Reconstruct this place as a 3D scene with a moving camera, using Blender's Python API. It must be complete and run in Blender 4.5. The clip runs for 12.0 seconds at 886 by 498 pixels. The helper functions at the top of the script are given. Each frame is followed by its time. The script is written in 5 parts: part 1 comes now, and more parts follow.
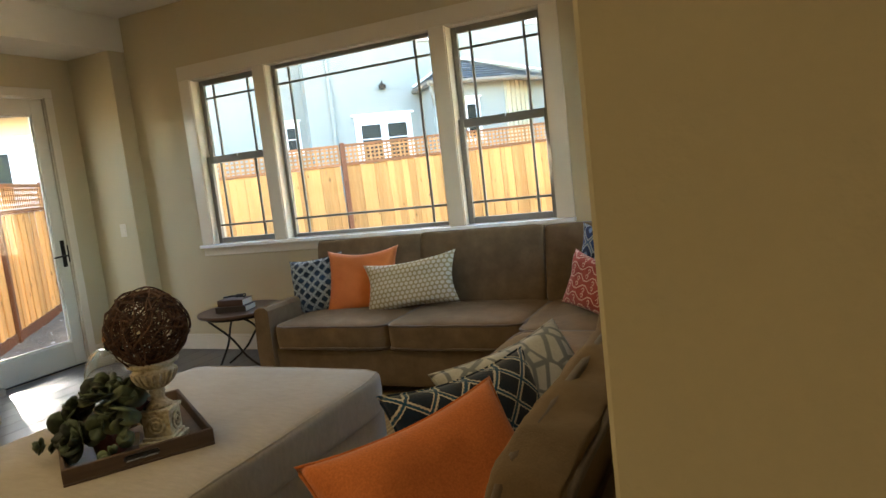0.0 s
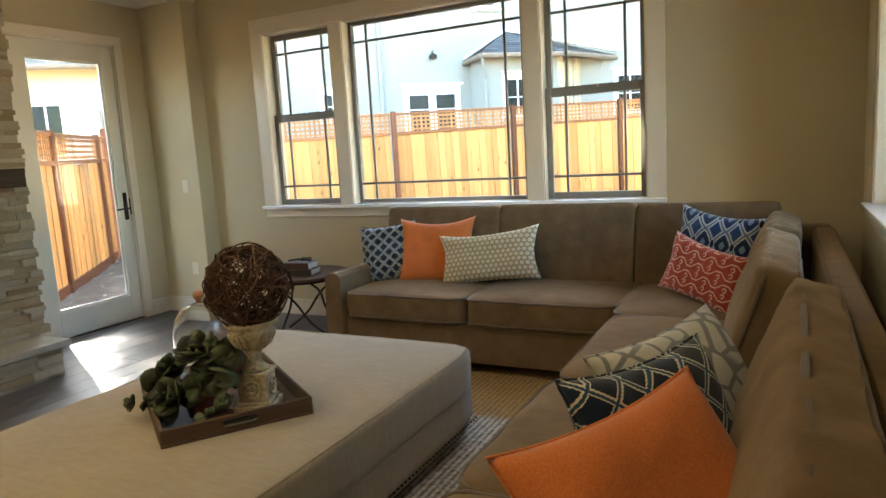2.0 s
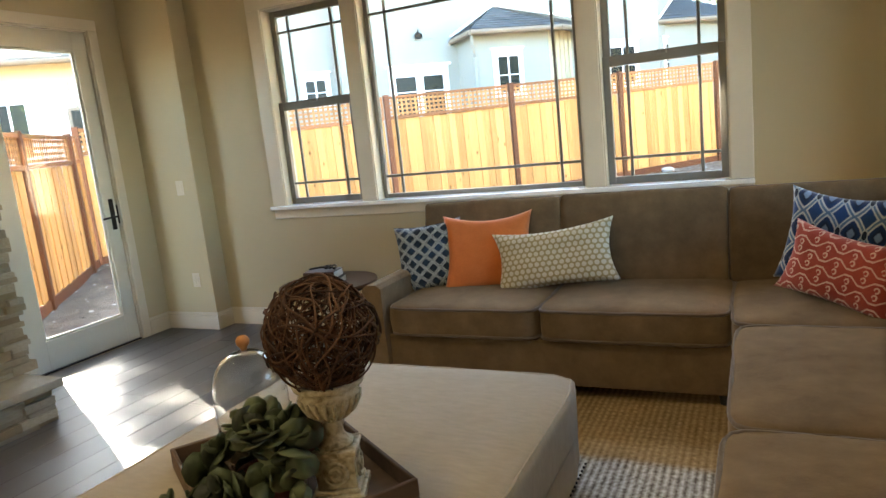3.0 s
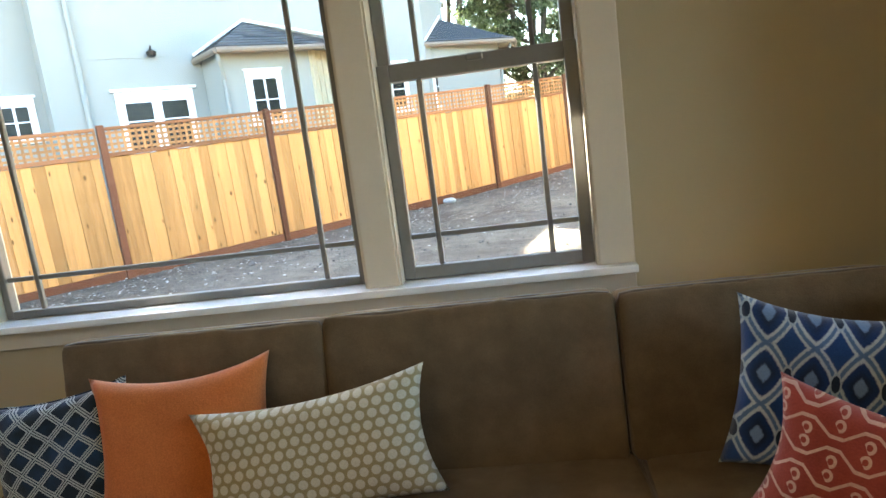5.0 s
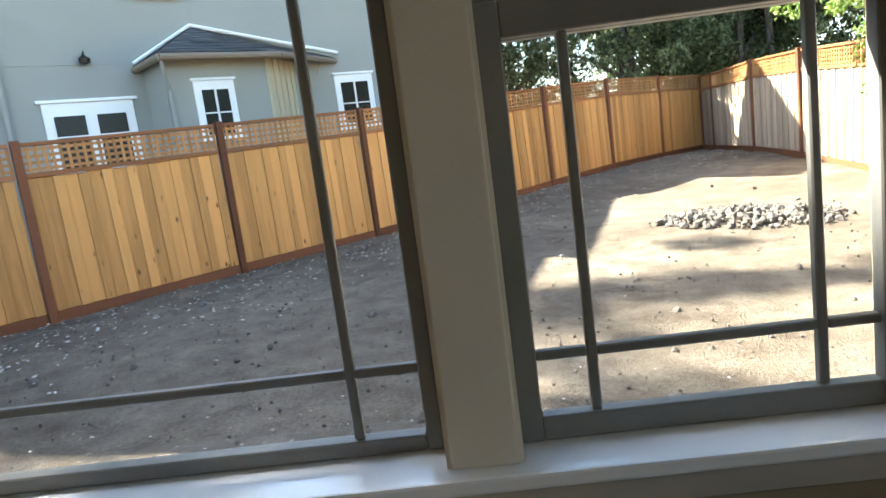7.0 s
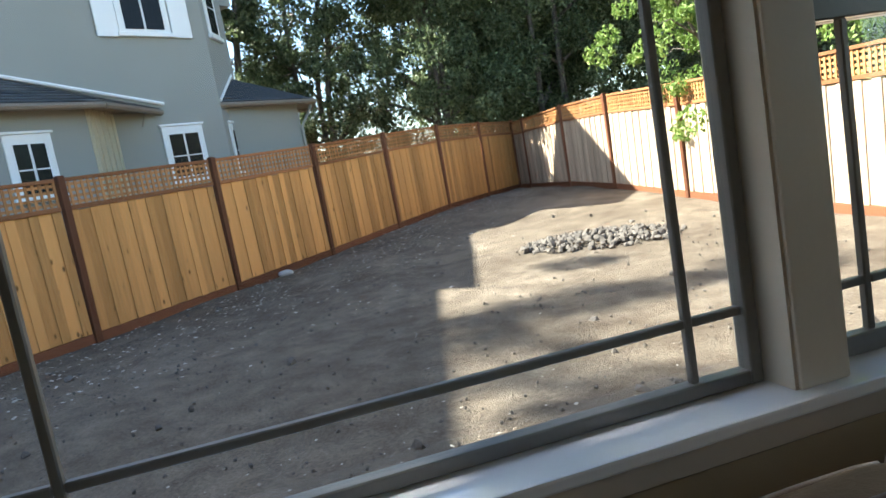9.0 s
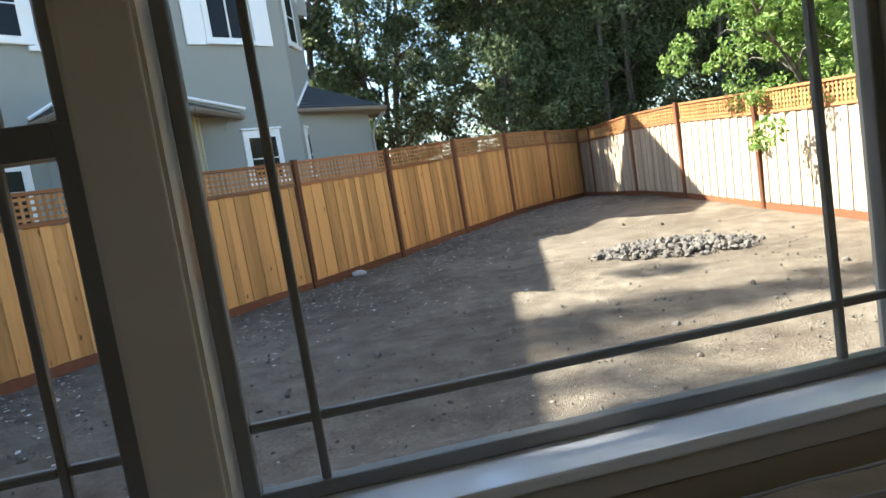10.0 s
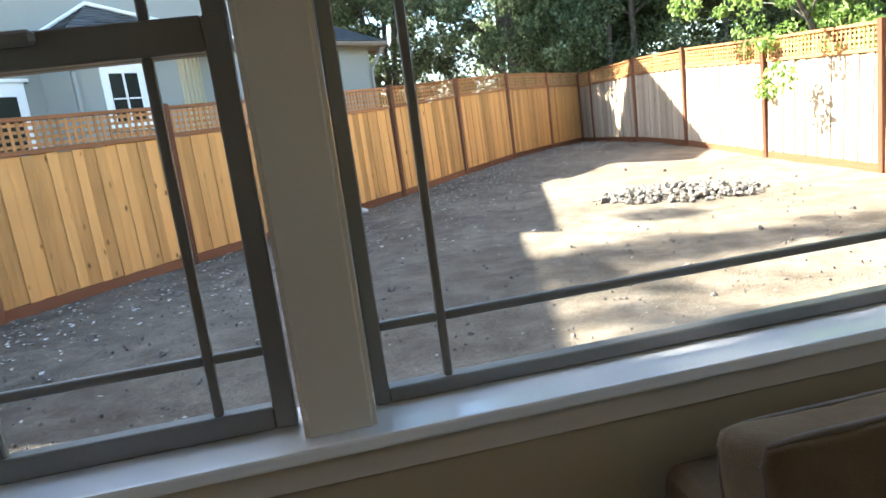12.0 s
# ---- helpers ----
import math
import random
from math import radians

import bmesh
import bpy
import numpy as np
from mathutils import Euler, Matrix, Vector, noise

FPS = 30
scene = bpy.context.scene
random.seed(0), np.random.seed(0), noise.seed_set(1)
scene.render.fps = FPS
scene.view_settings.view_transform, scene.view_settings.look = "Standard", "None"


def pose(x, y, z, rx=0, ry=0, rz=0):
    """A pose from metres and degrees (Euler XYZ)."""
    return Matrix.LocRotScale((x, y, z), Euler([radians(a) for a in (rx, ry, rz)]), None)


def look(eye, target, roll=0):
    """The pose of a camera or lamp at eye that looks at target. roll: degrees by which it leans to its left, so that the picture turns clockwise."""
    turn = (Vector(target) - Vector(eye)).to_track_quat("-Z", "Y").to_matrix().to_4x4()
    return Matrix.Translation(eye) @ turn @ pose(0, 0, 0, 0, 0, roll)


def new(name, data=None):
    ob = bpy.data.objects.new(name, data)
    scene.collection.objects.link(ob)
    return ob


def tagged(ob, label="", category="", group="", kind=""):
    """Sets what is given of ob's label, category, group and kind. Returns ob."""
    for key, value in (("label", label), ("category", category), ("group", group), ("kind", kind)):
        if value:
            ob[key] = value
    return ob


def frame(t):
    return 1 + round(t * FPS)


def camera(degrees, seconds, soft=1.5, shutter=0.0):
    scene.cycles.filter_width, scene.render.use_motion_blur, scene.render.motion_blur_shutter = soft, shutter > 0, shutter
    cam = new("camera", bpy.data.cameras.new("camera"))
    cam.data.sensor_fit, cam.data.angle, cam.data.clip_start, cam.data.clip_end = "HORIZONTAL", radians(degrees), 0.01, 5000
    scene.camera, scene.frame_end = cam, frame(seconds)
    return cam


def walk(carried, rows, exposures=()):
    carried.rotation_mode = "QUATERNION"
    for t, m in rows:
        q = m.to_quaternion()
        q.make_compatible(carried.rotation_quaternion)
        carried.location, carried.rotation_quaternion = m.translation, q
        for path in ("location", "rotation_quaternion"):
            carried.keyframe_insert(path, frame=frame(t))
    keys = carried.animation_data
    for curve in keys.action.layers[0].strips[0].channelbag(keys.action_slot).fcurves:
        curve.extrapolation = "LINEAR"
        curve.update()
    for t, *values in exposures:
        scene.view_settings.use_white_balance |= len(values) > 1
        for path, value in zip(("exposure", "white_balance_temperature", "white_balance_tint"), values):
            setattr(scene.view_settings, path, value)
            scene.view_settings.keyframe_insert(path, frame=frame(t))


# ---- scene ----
cam = camera(67.0, 12.0)
PATH = [
    (0, (-0.247, 0.05, 1.354), (-1.085, 1.852, 1.129), -6.5),
    (0.5, (-0.259, 0.085, 1.345), (-1.199, 1.834, 1.11), -4.8),
    (1, (-0.281, 0.102, 1.34), (-1.295, 1.809, 1.095), -3.7),
    (1.5, (-0.341, 0.089, 1.335), (-1.366, 1.786, 1.071), -3.0),
    (2, (-0.639, 0.078, 1.331), (-1.552, 1.834, 1.044), -3.4),
    (2.5, (-1.023, 0.157, 1.334), (-1.901, 1.926, 1.017), -4.1),
    (3, (-1.311, 0.467, 1.378), (-2.167, 2.242, 1.037), -6.0),
    (3.5, (-1.577, 0.863, 1.367), (-2.126, 2.753, 1.012), -8.3),
    (3.7, (-1.644, 1.043, 1.394), (-2.038, 2.971, 1.033), -8.1),
    (5.5, (-1.756, 2.72, 1.476), (-1.979, 4.678, 1.134), -7.0),
    (6, (-1.884, 3.098, 1.477), (-2.091, 5.059, 1.141), -6.1),
    (6.5, (-2.016, 3.41, 1.491), (-2.193, 5.376, 1.168), -6.2),
    (6.7, (-2.076, 3.498, 1.499), (-2.239, 5.465, 1.178), -6.6),
    (8.5, (-2.93, 3.508, 1.519), (-2.449, 5.431, 1.25), -10.0),
    (9, (-3.203, 3.516, 1.512), (-2.709, 5.438, 1.26), -10.0),
    (9.5, (-3.371, 3.475, 1.519), (-2.842, 5.39, 1.284), -9.0),
    (10, (-3.523, 3.382, 1.519), (-3.179, 5.342, 1.316), -9.0),
    (10.5, (-3.706, 3.364, 1.505), (-3.633, 5.35, 1.281), -8.6),
    (11, (-3.855, 3.383, 1.499), (-3.926, 5.365, 1.237), -7.4),
    (11.5, (-3.843, 3.397, 1.486), (-3.737, 5.367, 1.158), -7.3),
    (12, (-3.806, 3.389, 1.491), (-3.45, 5.321, 1.119), -7.4),
]

EXPOSURES = [(0.0, 4.8, 6700, 6), (2.0, 5.0, 6650, 6), (3.7, 5.1, 6550, 6), (5.3, 4.5, 6500, 7), (6.7, 3.55, 6400, 8), (8.3, 2.6, 6100, 8), (10.0, 2.6, 6100, 8), (11.0, 3.35, 6100, 8), (11.5, 3.5, 6150, 8), (12.0, 3.45, 6150, 8)]
walk(cam, [(t, look(eye, target, roll)) for t, eye, target, roll in PATH], EXPOSURES)

# ---- light ----
SUN_DIR = Vector((0.89, -0.45, -0.90)).normalized()
world = bpy.data.worlds.new("sky")
scene.world = world
world.use_nodes = True
wn = world.node_tree.nodes
sky = wn.new("ShaderNodeTexSky")
sky.sky_type = 'NISHITA'
sky.sun_disc = False
sky.sun_elevation = math.asin(-SUN_DIR.z)
sky.sun_rotation = math.atan2(-SUN_DIR.x, -SUN_DIR.y)
world.node_tree.links.new(sky.outputs[0], wn["Background"].inputs[0])
wn["Background"].inputs[1].default_value = 0.09
sun_data = bpy.data.lights.new("sun", 'SUN')
sun_data.energy, sun_data.angle, sun_data.color = 5.0, radians(0.5), (1.0, 0.93, 0.82)
sun = new("sun", sun_data)
sun.matrix_world = look((0, 0, 20), Vector((0, 0, 20)) + SUN_DIR)


# ---- material tools ----
class Ex:
    """A shader value that can be reckoned with."""
    def __init__(self, nt, sock):
        self.nt, self.s = nt, sock

    def op(self, kind, *others):
        m = self.nt.nodes.new("ShaderNodeMath")
        m.operation = kind
        for i, v in enumerate((self, *others)):
            if isinstance(v, Ex):
                self.nt.links.new(v.s, m.inputs[i])
            else:
                m.inputs[i].default_value = v
        return Ex(self.nt, m.outputs[0])

    def __add__(self, o): return self.op('ADD', o)
    def __radd__(self, o): return self.op('ADD', o)
    def __sub__(self, o): return self.op('SUBTRACT', o)
    def __rsub__(self, o): return (self * -1.0).op('ADD', o)
    def __mul__(self, o): return self.op('MULTIPLY', o)
    def __rmul__(self, o): return self.op('MULTIPLY', o)
    def __truediv__(self, o): return self.op('DIVIDE', o)
    def abs(self): return self.op('ABSOLUTE')
    def sin(self): return self.op('SINE')
    def cos(self): return self.op('COSINE')
    def sqrt(self): return self.op('SQRT')
    def floor(self): return self.op('FLOOR')
    def fract(self): return self.op('FRACT')
    def tri(self): return self.op('PINGPONG', 1.0)
    def lt(self, o): return self.op('LESS_THAN', o)
    def gt(self, o): return self.op('GREATER_THAN', o)
    def min(self, o): return self.op('MINIMUM', o)
    def max(self, o): return self.op('MAXIMUM', o)

    def soft(self, a, b):
        m = self.nt.nodes.new("ShaderNodeMapRange")
        m.interpolation_type = 'SMOOTHSTEP'
        self.nt.links.new(self.s, m.inputs[0])
        m.inputs[1].default_value, m.inputs[2].default_value = a, b
        return Ex(self.nt, m.outputs[0])


class Mat:
    """A node material in the making."""
    def __init__(self, name, rough=0.6, metal=0.0, spec=0.5, sheen=0.0):
        self.m = bpy.data.materials.new(name)
        self.m.use_nodes = True
        self.nt = self.m.node_tree
        self.b = self.nt.nodes["Principled BSDF"]
        self.b.inputs["Roughness"].default_value = rough
        self.b.inputs["Metallic"].default_value = metal
        self.b.inputs["Specular IOR Level"].default_value = spec
        self.b.inputs["Sheen Weight"].default_value = sheen
        self.co = self.nt.nodes.new("ShaderNodeTexCoord").outputs["Object"]

    def xyz(self):
        s = self.nt.nodes.new("ShaderNodeSeparateXYZ")
        self.nt.links.new(self.co, s.inputs[0])
        return [Ex(self.nt, o) for o in s.outputs]

    def vec(self, sx=1.0, sy=1.0, sz=1.0, shift=None):
        m = self.nt.nodes.new("ShaderNodeMapping")
        m.inputs["Scale"].default_value = (sx, sy, sz)
        self.nt.links.new(self.co, m.inputs[0])
        if shift:
            self.nt.links.new(shift.s, m.inputs["Location"])
        return m.outputs[0]

    def noise(self, scale, detail=4.0, rough=0.55, vec=None):
        n = self.nt.nodes.new("ShaderNodeTexNoise")
        n.inputs["Scale"].default_value, n.inputs["Detail"].default_value, n.inputs["Roughness"].default_value = scale, detail, rough
        self.nt.links.new(vec or self.co, n.inputs["Vector"])
        return Ex(self.nt, n.outputs[0])

    def voronoi(self, scale, feature='DISTANCE_TO_EDGE', vec=None):
        n = self.nt.nodes.new("ShaderNodeTexVoronoi")
        n.feature = feature
        n.inputs["Scale"].default_value = scale
        self.nt.links.new(vec or self.co, n.inputs["Vector"])
        return Ex(self.nt, n.outputs["Distance"])

    def random(self):
        return Ex(self.nt, self.nt.nodes.new("ShaderNodeObjectInfo").outputs["Random"])

    def island(self):
        return Ex(self.nt, self.nt.nodes.new("ShaderNodeNewGeometry").outputs["Random Per Island"])

    def ramp(self, fac, *stops):
        r = self.nt.nodes.new("ShaderNodeValToRGB")
        els = r.color_ramp.elements
        while len(els) < len(stops):
            els.new(0.5)
        for e, (p, c) in zip(els, stops):
            e.position, e.color = p, (*c, 1)
        self.nt.links.new(fac.s, r.inputs[0])
        return Ex(self.nt, r.outputs[0])

    def mix(self, fac, a, b, how='MIX'):
        x = self.nt.nodes.new("ShaderNodeMix")
        x.data_type, x.blend_type = 'RGBA', how
        for i, v in ((0, fac), (6, a), (7, b)):
            if isinstance(v, Ex):
                self.nt.links.new(v.s, x.inputs[i])
            elif i == 0:
                x.inputs[0].default_value = v
            else:
                x.inputs[i].default_value = (*v, 1)
        return Ex(self.nt, x.outputs[2])

    def color(self, c):
        if isinstance(c, Ex):
            self.nt.links.new(c.s, self.b.inputs["Base Color"])
        else:
            self.b.inputs["Base Color"].default_value = (*c, 1)
        return self

    def rough(self, e):
        self.nt.links.new(e.s, self.b.inputs["Roughness"])
        return self

    def bump(self, e, height, strength=0.5):
        n = self.nt.nodes.new("ShaderNodeBump")
        n.inputs["Distance"].default_value, n.inputs["Strength"].default_value = height, strength
        self.nt.links.new(e.s, n.inputs["Height"])
        self.nt.links.new(n.outputs[0], self.b.inputs["Normal"])
        return self


def shade(c, k):
    return tuple(min(1.0, v * k) for v in c)


def plain(name, c, rough=0.6, metal=0.0, vary=0.12, scale=6.0, grain=120.0, height=0.0006, spec=0.5, sheen=0.0):
    """A surface of one colour with stains, grain and a fine relief."""
    m = Mat(name, rough, metal, spec, sheen)
    a, b = m.noise(scale), m.noise(grain, 2)
    m.color(m.ramp(a * 0.7 + b * 0.3, (0.3, shade(c, 1 - vary)), (0.7, shade(c, 1 + vary))))
    return m.bump(b, height).m


def fabric(name, c, vary=0.25, weave=900.0):
    m = Mat(name, 0.95, 0, 0.15, 0.25)
    a, b, w = m.noise(3.0, 5), m.noise(14.0, 4), m.noise(weave / 4, 2)
    m.color(m.ramp(a * 0.5 + b * 0.3 + w * 0.2, (0.32, shade(c, 1 - vary)), (0.52, c), (0.7, shade(c, 1 + vary))))
    return m.bump(w + b * 1.5, 0.0012, 0.7).m


def nap(name, c):
    """Brushed suede: blotches where the nap lies differently, over a fine tooth."""
    m = Mat(name, 0.95, 0, 0.08, 0.22)
    m.b.inputs["Sheen Tint"].default_value = (0.95, 0.74, 0.5, 1)
    a, b, w = m.noise(2.6, 3, 0.5), m.noise(11.0, 5, 0.65), m.noise(260.0, 2)
    m.color(m.ramp(a * 0.45 + b * 0.4 + w * 0.15, (0.38, shade(c, 0.76)), (0.49, c), (0.58, shade(c, 1.2)), (0.66, shade(c, 1.4))))
    return m.bump(w * 0.6 + b * 2.0, 0.0022, 0.8).m


def streaked(name, c):
    """A slubby cloth with threads running one way."""
    m = Mat(name, 0.95, 0, 0.12, 0.2)
    a, b, w = m.noise(1.0, 4, 0.6, m.vec(18, 60, 30)), m.noise(5.0, 4), m.noise(320.0, 2)
    m.color(m.ramp(a * 0.5 + b * 0.3 + w * 0.2, (0.33, shade(c, 0.86)), (0.5, c), (0.66, shade(c, 1.13))))
    return m.bump(a + w * 0.5, 0.0015, 0.6).m


def timber(name, c, along='x', vary=0.35, rough=0.6, knots=True, pieces='object'):
    """Boards: grain along one axis, knots, each board in its own tone."""
    m = Mat(name, rough, 0, 0.18)
    r = m.random() if pieces == 'object' else m.island()
    s = [22.0, 22.0, 22.0]
    s['xyz'.index(along)] = 1.2
    v = m.vec(*s, shift=r * 37.0)
    g = m.noise(1.0, 5, 0.6, v)
    fine = m.noise(5.0, 3, 0.6, v)
    col = m.ramp(g * 0.42 + fine * 0.18 + r * 0.40, (0.3, shade(c, 1 - vary)), (0.5, c), (0.68, shade(c, 1 + vary * 0.7)))
    if knots:
        s2 = [9.0, 9.0, 9.0]
        s2['xyz'.index(along)] = 3.2
        k = m.voronoi(1.0, 'F1', m.vec(*s2, shift=r * 91.0))
        col = m.mix(k.soft(0.16, 0.06), col, shade(c, 0.28))
    m.color(col)
    return m.bump(g + fine * 0.5, 0.002, 0.5).m


# ---- materials ----
PAINT = (0.51, 0.435, 0.285)
wall_paint = plain("wall_paint", PAINT, 0.85, vary=0.04, scale=1.2, grain=260, height=0.0008, spec=0.25)
ceiling_paint = plain("ceiling_paint", (0.66, 0.63, 0.55), 0.9, vary=0.03, scale=1.5, grain=260, spec=0.2)
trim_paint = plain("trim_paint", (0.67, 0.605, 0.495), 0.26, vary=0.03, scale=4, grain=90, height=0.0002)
# Glossy trim paint again, whitened and blued for the sky's light on the sill.
sill_paint_skylit = plain("sill_paint_skylit", (0.86, 0.87, 0.87), 0.10, vary=0.03, scale=4, grain=90, height=0.0002, spec=0.9)
door_paint = plain("door_paint", (0.66, 0.63, 0.54), 0.35, vary=0.03, scale=4, grain=90, height=0.0002)
sash_paint = plain("sash_paint", (0.19, 0.185, 0.17), 0.32, vary=0.08, scale=5, grain=80, height=0.0002)
bronze = plain("bronze", (0.018, 0.015, 0.013), 0.35, 0.6, vary=0.2)
suede = nap("suede", (0.138, 0.093, 0.053))
suede_piping = fabric("suede_piping", (0.12, 0.085, 0.058), 0.3, 900)
dark_wood = timber("dark_wood", (0.035, 0.02, 0.013), 'x', 0.5, 0.4, False)
black_leg = plain("black_leg", (0.012, 0.011, 0.010), 0.4)
fence_board = timber("fence_board", (0.60, 0.302, 0.10), 'z', 0.32, 0.7)
fence_grey = timber("fence_grey_board", (0.44, 0.335, 0.235), 'z', 0.25, 0.75)
fence_stained = timber("fence_stained", (0.16, 0.062, 0.03), 'z', 0.35, 0.65, False)
fence_rail = timber("fence_rail", (0.30, 0.125, 0.05), 'x', 0.3, 0.65, False)
lattice_wood = timber("lattice_wood", (0.42, 0.20, 0.075), 'x', 0.3, 0.65, False, 'island')
stucco = plain("stucco", (0.295, 0.30, 0.272), 0.9, vary=0.05, scale=0.8, grain=60, height=0.004, spec=0.2)
white_trim = plain("white_trim", (0.80, 0.80, 0.78), 0.5, vary=0.03)
house_glass_dark = plain("window_dark", (0.012, 0.014, 0.016), 0.12, vary=0.1, spec=0.12)
gutter_paint = plain("gutter_paint", (0.20, 0.155, 0.11), 0.5)


def make_shingle():
    m = Mat("shingle", 0.9, 0, 0.2)
    r = m.island()
    g = m.noise(40.0, 3)
    m.color(m.ramp(r * 0.6 + g * 0.4, (0.2, (0.045, 0.05, 0.055)), (0.8, (0.12, 0.125, 0.13))))
    return m.bump(g, 0.004).m


def make_glass(name="window_glass"):
    m = Mat(name, 0.0, 0, 0.5)
    m.b.inputs["Transmission Weight"].default_value = 1.0
    m.b.inputs["IOR"].default_value = 1.45
    m.color((0.97, 0.99, 0.985))
    return m.m


def make_pane():
    m = bpy.data.materials.new("thin_pane")
    m.use_nodes = True
    nt = m.node_tree
    nt.nodes.remove(nt.nodes["Principled BSDF"])
    tr, gl, mx, fr = (nt.nodes.new("ShaderNode" + k) for k in ("BsdfTransparent", "BsdfGlossy", "MixShader", "LayerWeight"))
    tr.inputs[0].default_value = (0.95, 0.97, 0.96, 1)
    gl.inputs["Roughness"].default_value = 0.0
    fr.inputs[0].default_value = 0.5
    f = Ex(nt, fr.outputs["Facing"]).op('POWER', 5.0) * 0.8 + 0.03
    nt.links.new(f.s, mx.inputs[0])
    nt.links.new(tr.outputs[0], mx.inputs[1])
    nt.links.new(gl.outputs[0], mx.inputs[2])
    nt.links.new(mx.outputs[0], nt.nodes["Material Output"].inputs[0])
    return m


def make_soil():
    m = Mat("soil", 0.95, 0, 0.15)
    a, b, c = m.noise(0.35, 4), m.noise(3.0, 6, 0.65), m.noise(45.0, 4, 0.7)
    m.color(m.ramp(a * 0.3 + b * 0.35 + c * 0.35, (0.36, (0.074, 0.054, 0.038)), (0.5, (0.172, 0.137, 0.100)), (0.66, (0.335, 0.275, 0.208))))
    return m.bump(c * 0.8 + b, 0.05, 0.9).m


def make_floor():
    m = Mat("floor_boards", 0.4, 0, 0.4)
    r = m.random()
    v = m.vec(14, 1.0, 14, shift=r * 53.0)
    g = m.noise(1.2, 6, 0.65, v)
    m.color(m.ramp(g * 0.7 + r * 0.3, (0.25, (0.064, 0.056, 0.050)), (0.5, (0.090, 0.080, 0.072)), (0.75, (0.118, 0.106, 0.096))))
    m.rough(g * 0.25 + 0.28)
    return m.bump(g, 0.0012, 0.4).m


shingle, pane_mat, soil, floor_mat = make_shingle(), make_pane(), make_soil(), make_floor()


# ---- mesh tools ----
def part(name, bm, material, parent=None, label="", m=None, smooth=False):
    """One mesh object from bm, under parent."""
    me = bpy.data.meshes.new(name)
    bm.normal_update()
    bm.to_mesh(me)
    bm.free()
    me.materials.append(material)
    if smooth:
        for p in me.polygons:
            p.use_smooth = True
    ob = new(name, me)
    if parent:
        ob.parent = parent
    if m:
        ob.matrix_basis = m
    if label:
        ob["label"] = label
    return ob


def thing(name, label, category, m=None, group="", kind=""):
    ob = new(name)
    ob.empty_display_size = 0.1
    if m:
        ob.matrix_basis = m
    return tagged(ob, label, category, group, kind)


def add_box(bm, lo, hi, bevel=0.0, seg=1, m=None):
    lo, hi = Vector(lo), Vector(hi)
    mat = Matrix.Translation((lo + hi) / 2) @ Matrix.Diagonal((*(hi - lo), 1))
    vs = bmesh.ops.create_cube(bm, size=1, matrix=(m or Matrix()) @ mat)["verts"]
    if bevel:
        es = list({e for v in vs for e in v.link_edges})
        bmesh.ops.bevel(bm, geom=es, offset=bevel, segments=seg, affect='EDGES', profile=0.6)
    return bm


def box(lo, hi, bevel=0.0, seg=1, m=None):
    return add_box(bmesh.new(), lo, hi, bevel, seg, m)


def add_tube(bm, pts, r, sides=6, closed=False, taper=None):
    pts = [Vector(p) for p in pts]
    rings, n = [], len(pts)
    up = Vector((0.13, 0.21, 1)).normalized()
    for i, p in enumerate(pts):
        a = pts[(i - 1) % n] if closed or i else p
        b = pts[(i + 1) % n] if closed or i < n - 1 else p
        d = (b - a).normalized()
        s = d.cross(up)
        if s.length < 1e-3:
            s = d.cross(Vector((1, 0, 0)))
        s.normalize()
        w = s.cross(d)
        rr = r if taper is None else r * (1 + (taper - 1) * i / (n - 1))
        rings.append([bm.verts.new(p + (s * math.cos(k * math.tau / sides) + w * math.sin(k * math.tau / sides)) * rr) for k in range(sides)])
    for i in range(n if closed else n - 1):
        a, b = rings[i], rings[(i + 1) % n]
        for k in range(sides):
            bm.faces.new((a[k], a[(k + 1) % sides], b[(k + 1) % sides], b[k]))
    if not closed:
        bm.faces.new(rings[0][::-1])
        bm.faces.new(rings[-1])
    return bm


def tube(pts, r, sides=6, closed=False, taper=None):
    return add_tube(bmesh.new(), pts, r, sides, closed, taper)


def lathe(profile, sides=32, m=None):
    bm = bmesh.new()
    rings = [[bm.verts.new((r * math.cos(k * math.tau / sides), r * math.sin(k * math.tau / sides), z)) for k in range(sides)] for r, z in profile]
    for a, b in zip(rings, rings[1:]):
        for k in range(sides):
            bm.faces.new((a[k], a[(k + 1) % sides], b[(k + 1) % sides], b[k]))
    bm.faces.new(rings[0][::-1])
    bm.faces.new(rings[-1])
    if m:
        bm.transform(m)
    return bm


def extrude_outline(pts, z0, z1):
    """An upright prism over a plan outline, counter-clockwise."""
    bm = bmesh.new()
    lo = [bm.verts.new((x, y, z0)) for x, y in pts]
    hi = [bm.verts.new((x, y, z1)) for x, y in pts]
    bm.faces.new(lo[::-1])
    bm.faces.new(hi)
    for i in range(len(pts)):
        j = (i + 1) % len(pts)
        bm.faces.new((lo[i], lo[j], hi[j], hi[i]))
    return bm


def grid_mesh(nx, ny, f):
    bm = bmesh.new()
    vs = [[bm.verts.new(f(i / nx, j / ny)) for j in range(ny + 1)] for i in range(nx + 1)]
    for i in range(nx):
        for j in range(ny):
            bm.faces.new((vs[i][j], vs[i + 1][j], vs[i + 1][j + 1], vs[i][j + 1]))
    return bm

# ---- the room ----
WX, WY, EX, CZ = -5.83, 4.585, -0.25, 3.05
SOUTH, EAST = -4.0, 2.6


def structure(name, bm, material, label, category, **k):
    return tagged(part(name, bm, material, **k), label, category, kind="structure")


